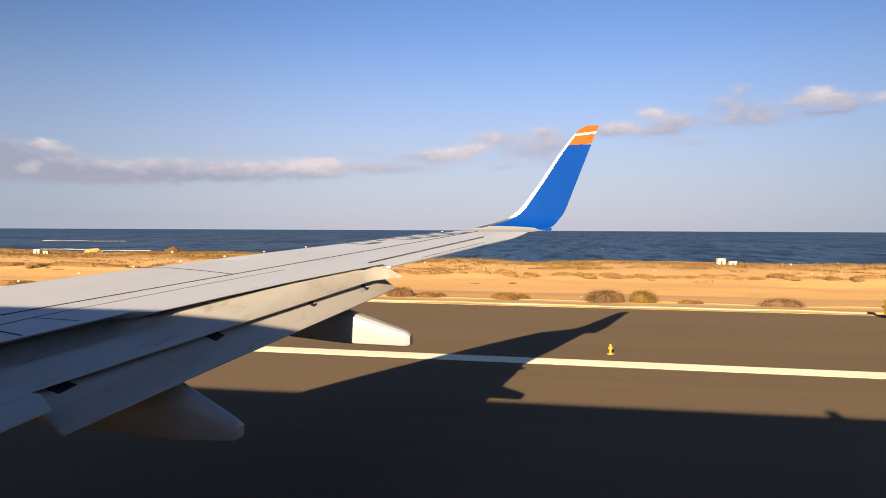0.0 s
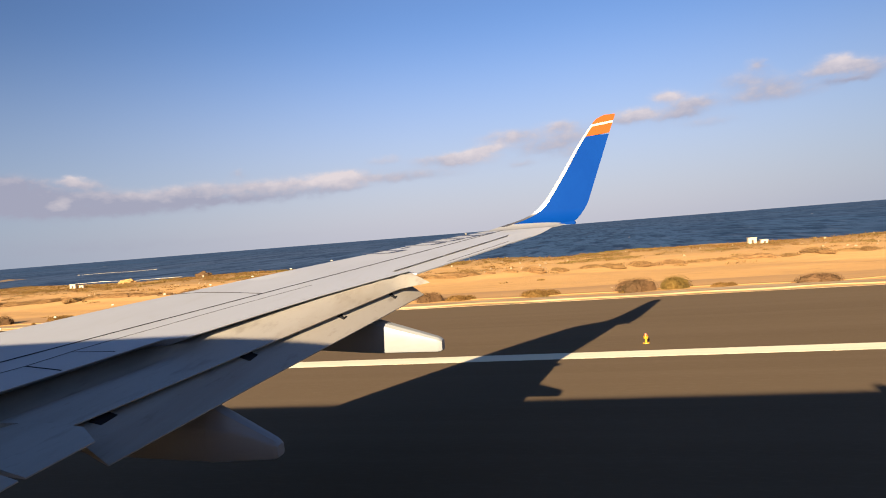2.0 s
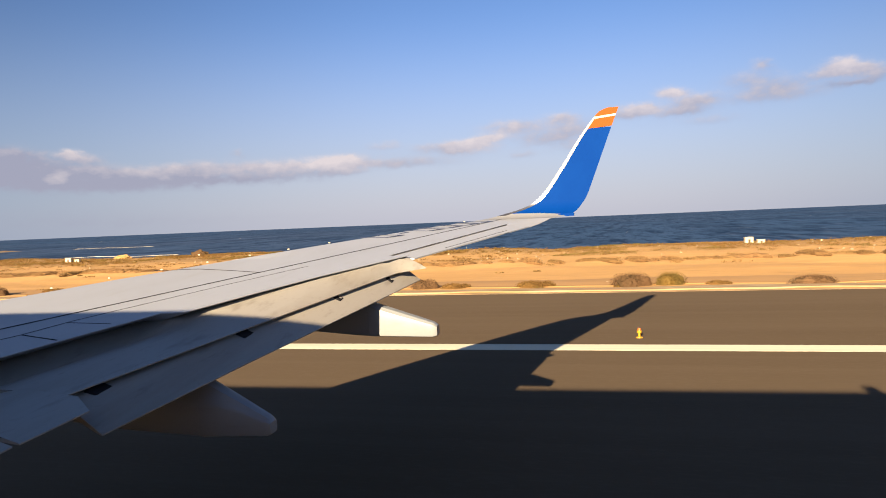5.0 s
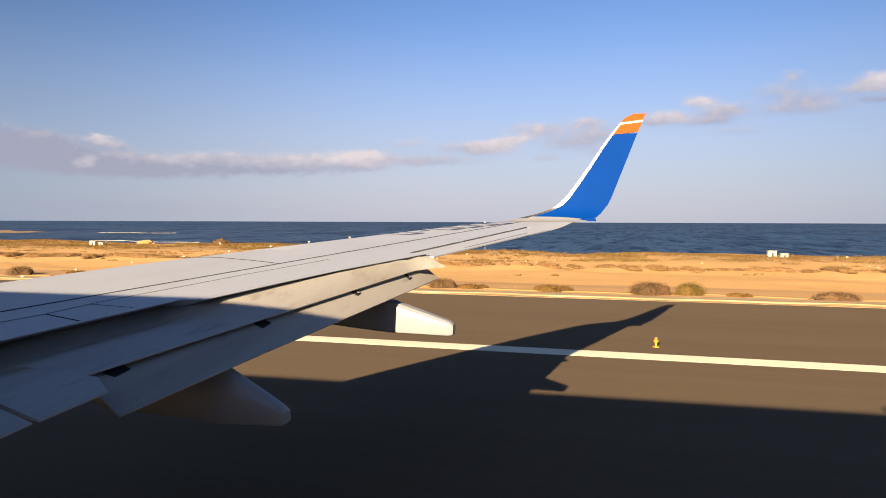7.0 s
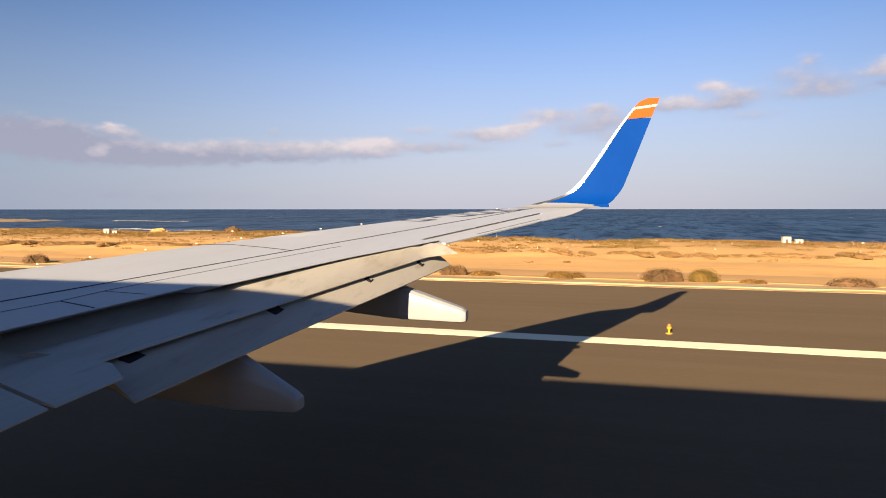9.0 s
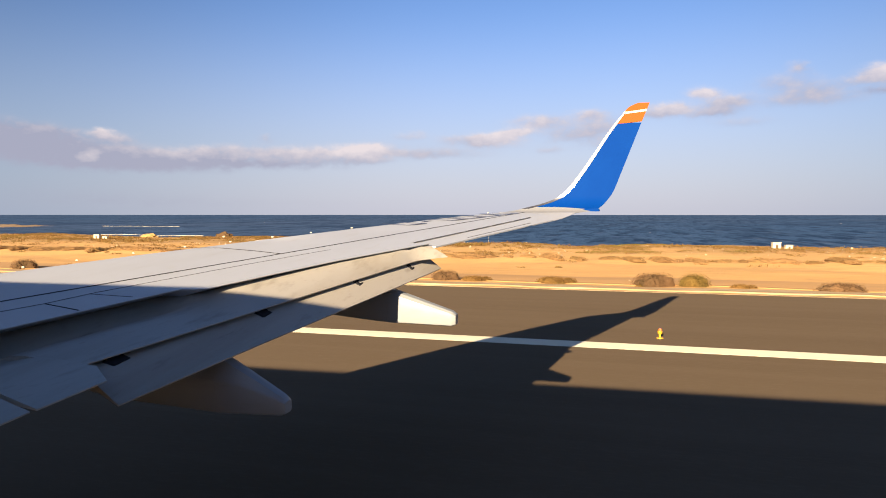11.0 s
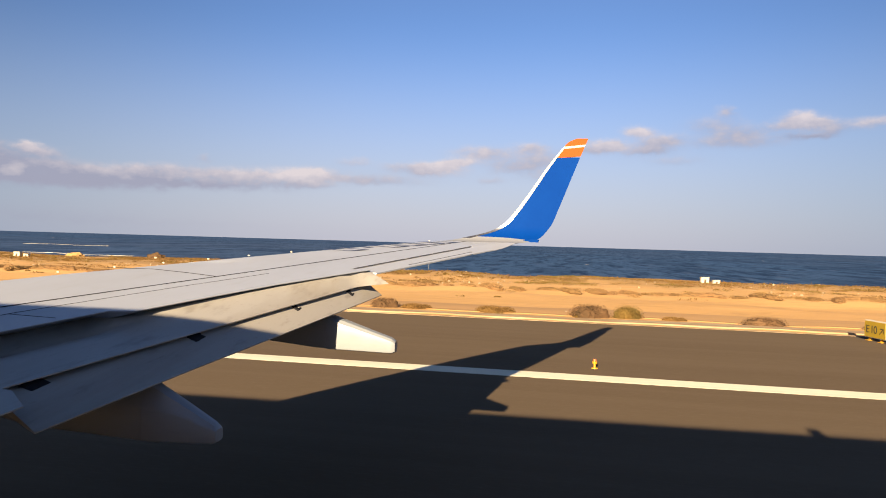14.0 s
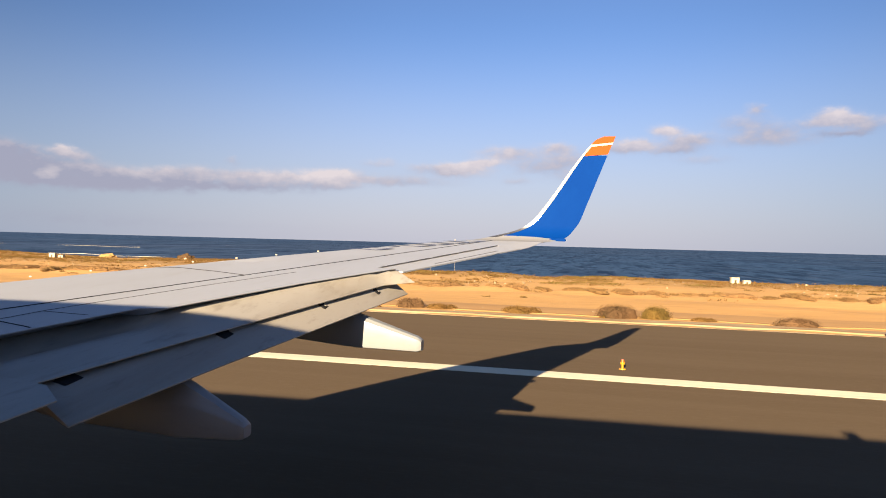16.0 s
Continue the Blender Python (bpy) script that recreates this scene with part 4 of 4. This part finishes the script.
def sign_board():
    """An airfield guidance sign on short legs: two panels with black writing."""
    ob = new("airfield_sign")
    tagged(ob, "yellow airfield direction sign with black writing", "sign")
    bm = bmesh.new()
    box(bm, -1.55, 1.55, -0.14, 0.14, 0.16, 1.02, 0.02)
    part("cabinet", bm, WHITE_PAINT, ob, "white sign cabinet", smooth=False)
    for x in (-0.775, 0.775):
        bm = bmesh.new()
        box(bm, x - 0.74, x + 0.74, -0.155, -0.135, 0.20, 0.98)
        part("panel", bm, SIGN_YELLOW, ob, "yellow panel", smooth=False)
    for text, x in (("E", -1.42), ("1", -1.10), ("0", -0.86), ("\u2197", -0.50), ("E", 0.12), ("9", 0.46), ("\u2192", 0.84)):
        cu = bpy.data.curves.new("writing", "FONT")
        cu.body, cu.size, cu.extrude = text, 0.55, 0.003
        tmp = bpy.data.objects.new("writing", cu)
        scene.collection.objects.link(tmp)
        me = bpy.data.meshes.new_from_object(tmp.evaluated_get(bpy.context.evaluated_depsgraph_get()))
        bpy.data.objects.remove(tmp)
        me.materials.clear()
        me.materials.append(BLACK)
        wr = new("writing", me)
        wr.parent, wr.matrix_basis = ob, pose(x, -0.16, 0.40, 90, 0, 0)
    for x in (-1.3, -0.45, 0.45, 1.3):
        bm = bmesh.new()
        box(bm, x - 0.05, x + 0.05, -0.05, 0.05, 0.02, 0.2)
        box(bm, x - 0.12, x + 0.12, -0.16, 0.16, 0.0, 0.03)
        part("foot", bm, LAMP_YELLOW, ob, "yellow sign foot", smooth=False)
    return ob


sign_board().matrix_basis = pose(15.9, 34.9, apron(34.9), 0, 0, -78)


def edge_lamp():
    ob = new("runway_edge_lamp")
    tagged(ob, "small yellow runway edge lamp on the asphalt", "lamp")
    bm = bmesh.new()
    cone(bm, 0.14, 0.13, 0.0, 0.03)
    part("base_plate", bm, LAMP_YELLOW, ob)
    bm = bmesh.new()
    cone(bm, 0.045, 0.045, 0.03, 0.2)
    cone(bm, 0.09, 0.10, 0.2, 0.29)
    part("stem", bm, LAMP_YELLOW, ob)
    bm = bmesh.new()
    cone(bm, 0.085, 0.05, 0.29, 0.4)
    part("lens", bm, AMBER, ob, "amber glass lens")
    return ob


edge_lamp().matrix_basis = pose(1.44, 23.3, apron(23.3)) @ Matrix.Scale(0.85, 4)


def beach_hut(x, y, w, h):
    ob = new("white_hut")
    tagged(ob, "small white block hut near the shore", "hut")
    z = land(x, y) - 0.05
    bm = bmesh.new()
    box(bm, -w / 2, w / 2, -w * 0.3, w * 0.3, 0, h, 0.02)
    part("wall", bm, HUT_WHITE, ob, smooth=False)
    bm = bmesh.new()
    box(bm, -w / 2 - 0.06, w / 2 + 0.06, -w * 0.3 - 0.05, w * 0.3 + 0.05, h, h + 0.06, 0.02)
    part("roof", bm, HUT_WHITE, ob, smooth=False)
    bm = bmesh.new()
    box(bm, -0.12, 0.12, -w * 0.3 - 0.03, -w * 0.3 + 0.02, 0.02, h * 0.7)
    part("door", bm, BARK, ob, "dark doorway", smooth=False)
    ob.matrix_basis = pose(x, y, z, 0, 0, 8)


for hut in ((-86.3, 92.6, 1.0, 0.75), (-85.0, 93, 0.8, 0.42), (18.2, 87.2, 0.95, 0.75), (19.4, 86.4, 0.8, 0.45)):
    beach_hut(*hut)


def board(x, y):
    ob = new("notice_board")
    tagged(ob, "blank white notice board on two posts", "sign")
    z = land(x, y) - 0.05
    for dx in (-0.3, 0.3):
        bm = bmesh.new()
        box(bm, dx - 0.03, dx + 0.03, -0.03, 0.03, 0, 0.8)
        part("post", bm, BARK, ob, smooth=False)
    bm = bmesh.new()
    box(bm, -0.34, 0.34, -0.06, -0.03, 0.4, 0.85, 0.01)
    part("board", bm, HUT_WHITE, ob, smooth=False)
    ob.matrix_basis = pose(x, y, z) @ Matrix.Scale(0.55, 4)


board(-61.3, 92.0)


def pole(x, y, h):
    bm = bmesh.new()
    cone(bm, 0.013, 0.009, -0.05, h, sides=10)
    ob = link_mesh("white_pole", bm, HUT_WHITE, smooth=True)
    ob.matrix_basis = pose(x, y, land(x, y))
    tagged(ob, "thin white pole standing at the shore", "pole")


pole(-17.8, 89.8, 1.6)
pole(-21.2, 89.8, 1.6)


def mound(x, y, w, h, mat, label):
    """A heap with a rough, uneven top."""
    bm = bmesh.new()
    bmesh.ops.create_icosphere(bm, subdivisions=4, radius=1)
    for v in bm.verts:
        k = 1 + 0.35 * noise.fractal(v.co * 2.2 + Vector((x, y, 0)), 1.0, 2.0, 4)
        v.co = Vector((v.co.x * w * k, v.co.y * w * 0.6 * k, max(-0.2, v.co.z) * h * k))
    ob = link_mesh("mound", bm, mat)
    ob.matrix_basis = pose(x, y, land(x, y) - 0.05)
    tagged(ob, label, "mound")


mound(-79.2, 96.8, 1.6, 0.65, SAND, "low heap of pale sand near the shore")
mound(-63.5, 95.4, 1.6, 0.9, SCRUB_DARK, "dark brown overgrown mound near the shore")


def headland():
    """A low rocky spit reaching into the sea, worn to a ragged edge."""
    bm = bmesh.new()
    k, m = 90, 26
    grid = []
    for i in range(k + 1):
        row = []
        for j in range(m + 1):
            u, v = i / k, j / m * 2 - 1
            x, y = -402 + 166 * u, 222 + 20 * v + 6 * noise.noise((u * 7, 2, 0))
            reach = (1 - u ** 5) * (1 - abs(v + 0.5 * noise.noise((u * 9, v, 4))) ** 3)
            h = 2.1 * max(-0.4, reach) * (0.75 + 0.35 * noise.noise((x * 0.06, y * 0.1, 1))) + 0.5 * noise.fractal((x * 0.16, y * 0.2, 3), 1.0, 2.0, 4)
            row.append(bm.verts.new((x, y, SEA_Z - 0.35 + h)))
        grid.append(row)
    for a, b in zip(grid, grid[1:]):
        for j in range(m):
            bm.faces.new((a[j], a[j + 1], b[j + 1], b[j]))
    tagged(link_mesh("headland", bm, ROCK, smooth=True), "low brown rocky headland in the sea", "headland", kind="structure")


headland()


def foam(x0, x1, y, width, seed):
    r = random.Random(seed)
    k = 26
    rings = []
    for i in range(k + 1):
        u = i / k
        x = x0 + (x1 - x0) * u
        w = width * (math.sin(math.pi * u) ** 0.5) * (0.15 + 1.3 * abs(noise.noise((x * 0.21, seed, 0)))) + 0.02
        yy = y + 7.0 * noise.noise((x * 0.06, seed, 3))
        h = (0.05 + 0.16 * abs(noise.noise((x * 0.3, seed, 8)))) * min(1, width / 0.5)
        rings.append([(x, yy - w, SEA_Z - 0.02), (x, yy - w * 0.3, SEA_Z + 0.01 + h), (x, yy + w * 0.4, SEA_Z + 0.01 + h * 0.8), (x, yy + w, SEA_Z - 0.02)])
    tagged(link_mesh("breaking_wave", loft(rings), FOAM, smooth=True), "white foam of a small breaking wave", "wave")


foam(-131, -99, 140, 0.6, 1)
foam(-220, -182, 240, 1.0, 4)
foam(4, 11, 99, 0.25, 3)
foam(21, 42, 93.5, 0.35, 7)
for i in range(5):
    r = random.Random(40 + i)
    d = r.uniform(180, 700)
    x = d * r.uniform(-0.9, 0.45)
    foam(x, x + r.uniform(1, 2.5) * d / 250, d, 0.05 + d / 5000, 50 + i)
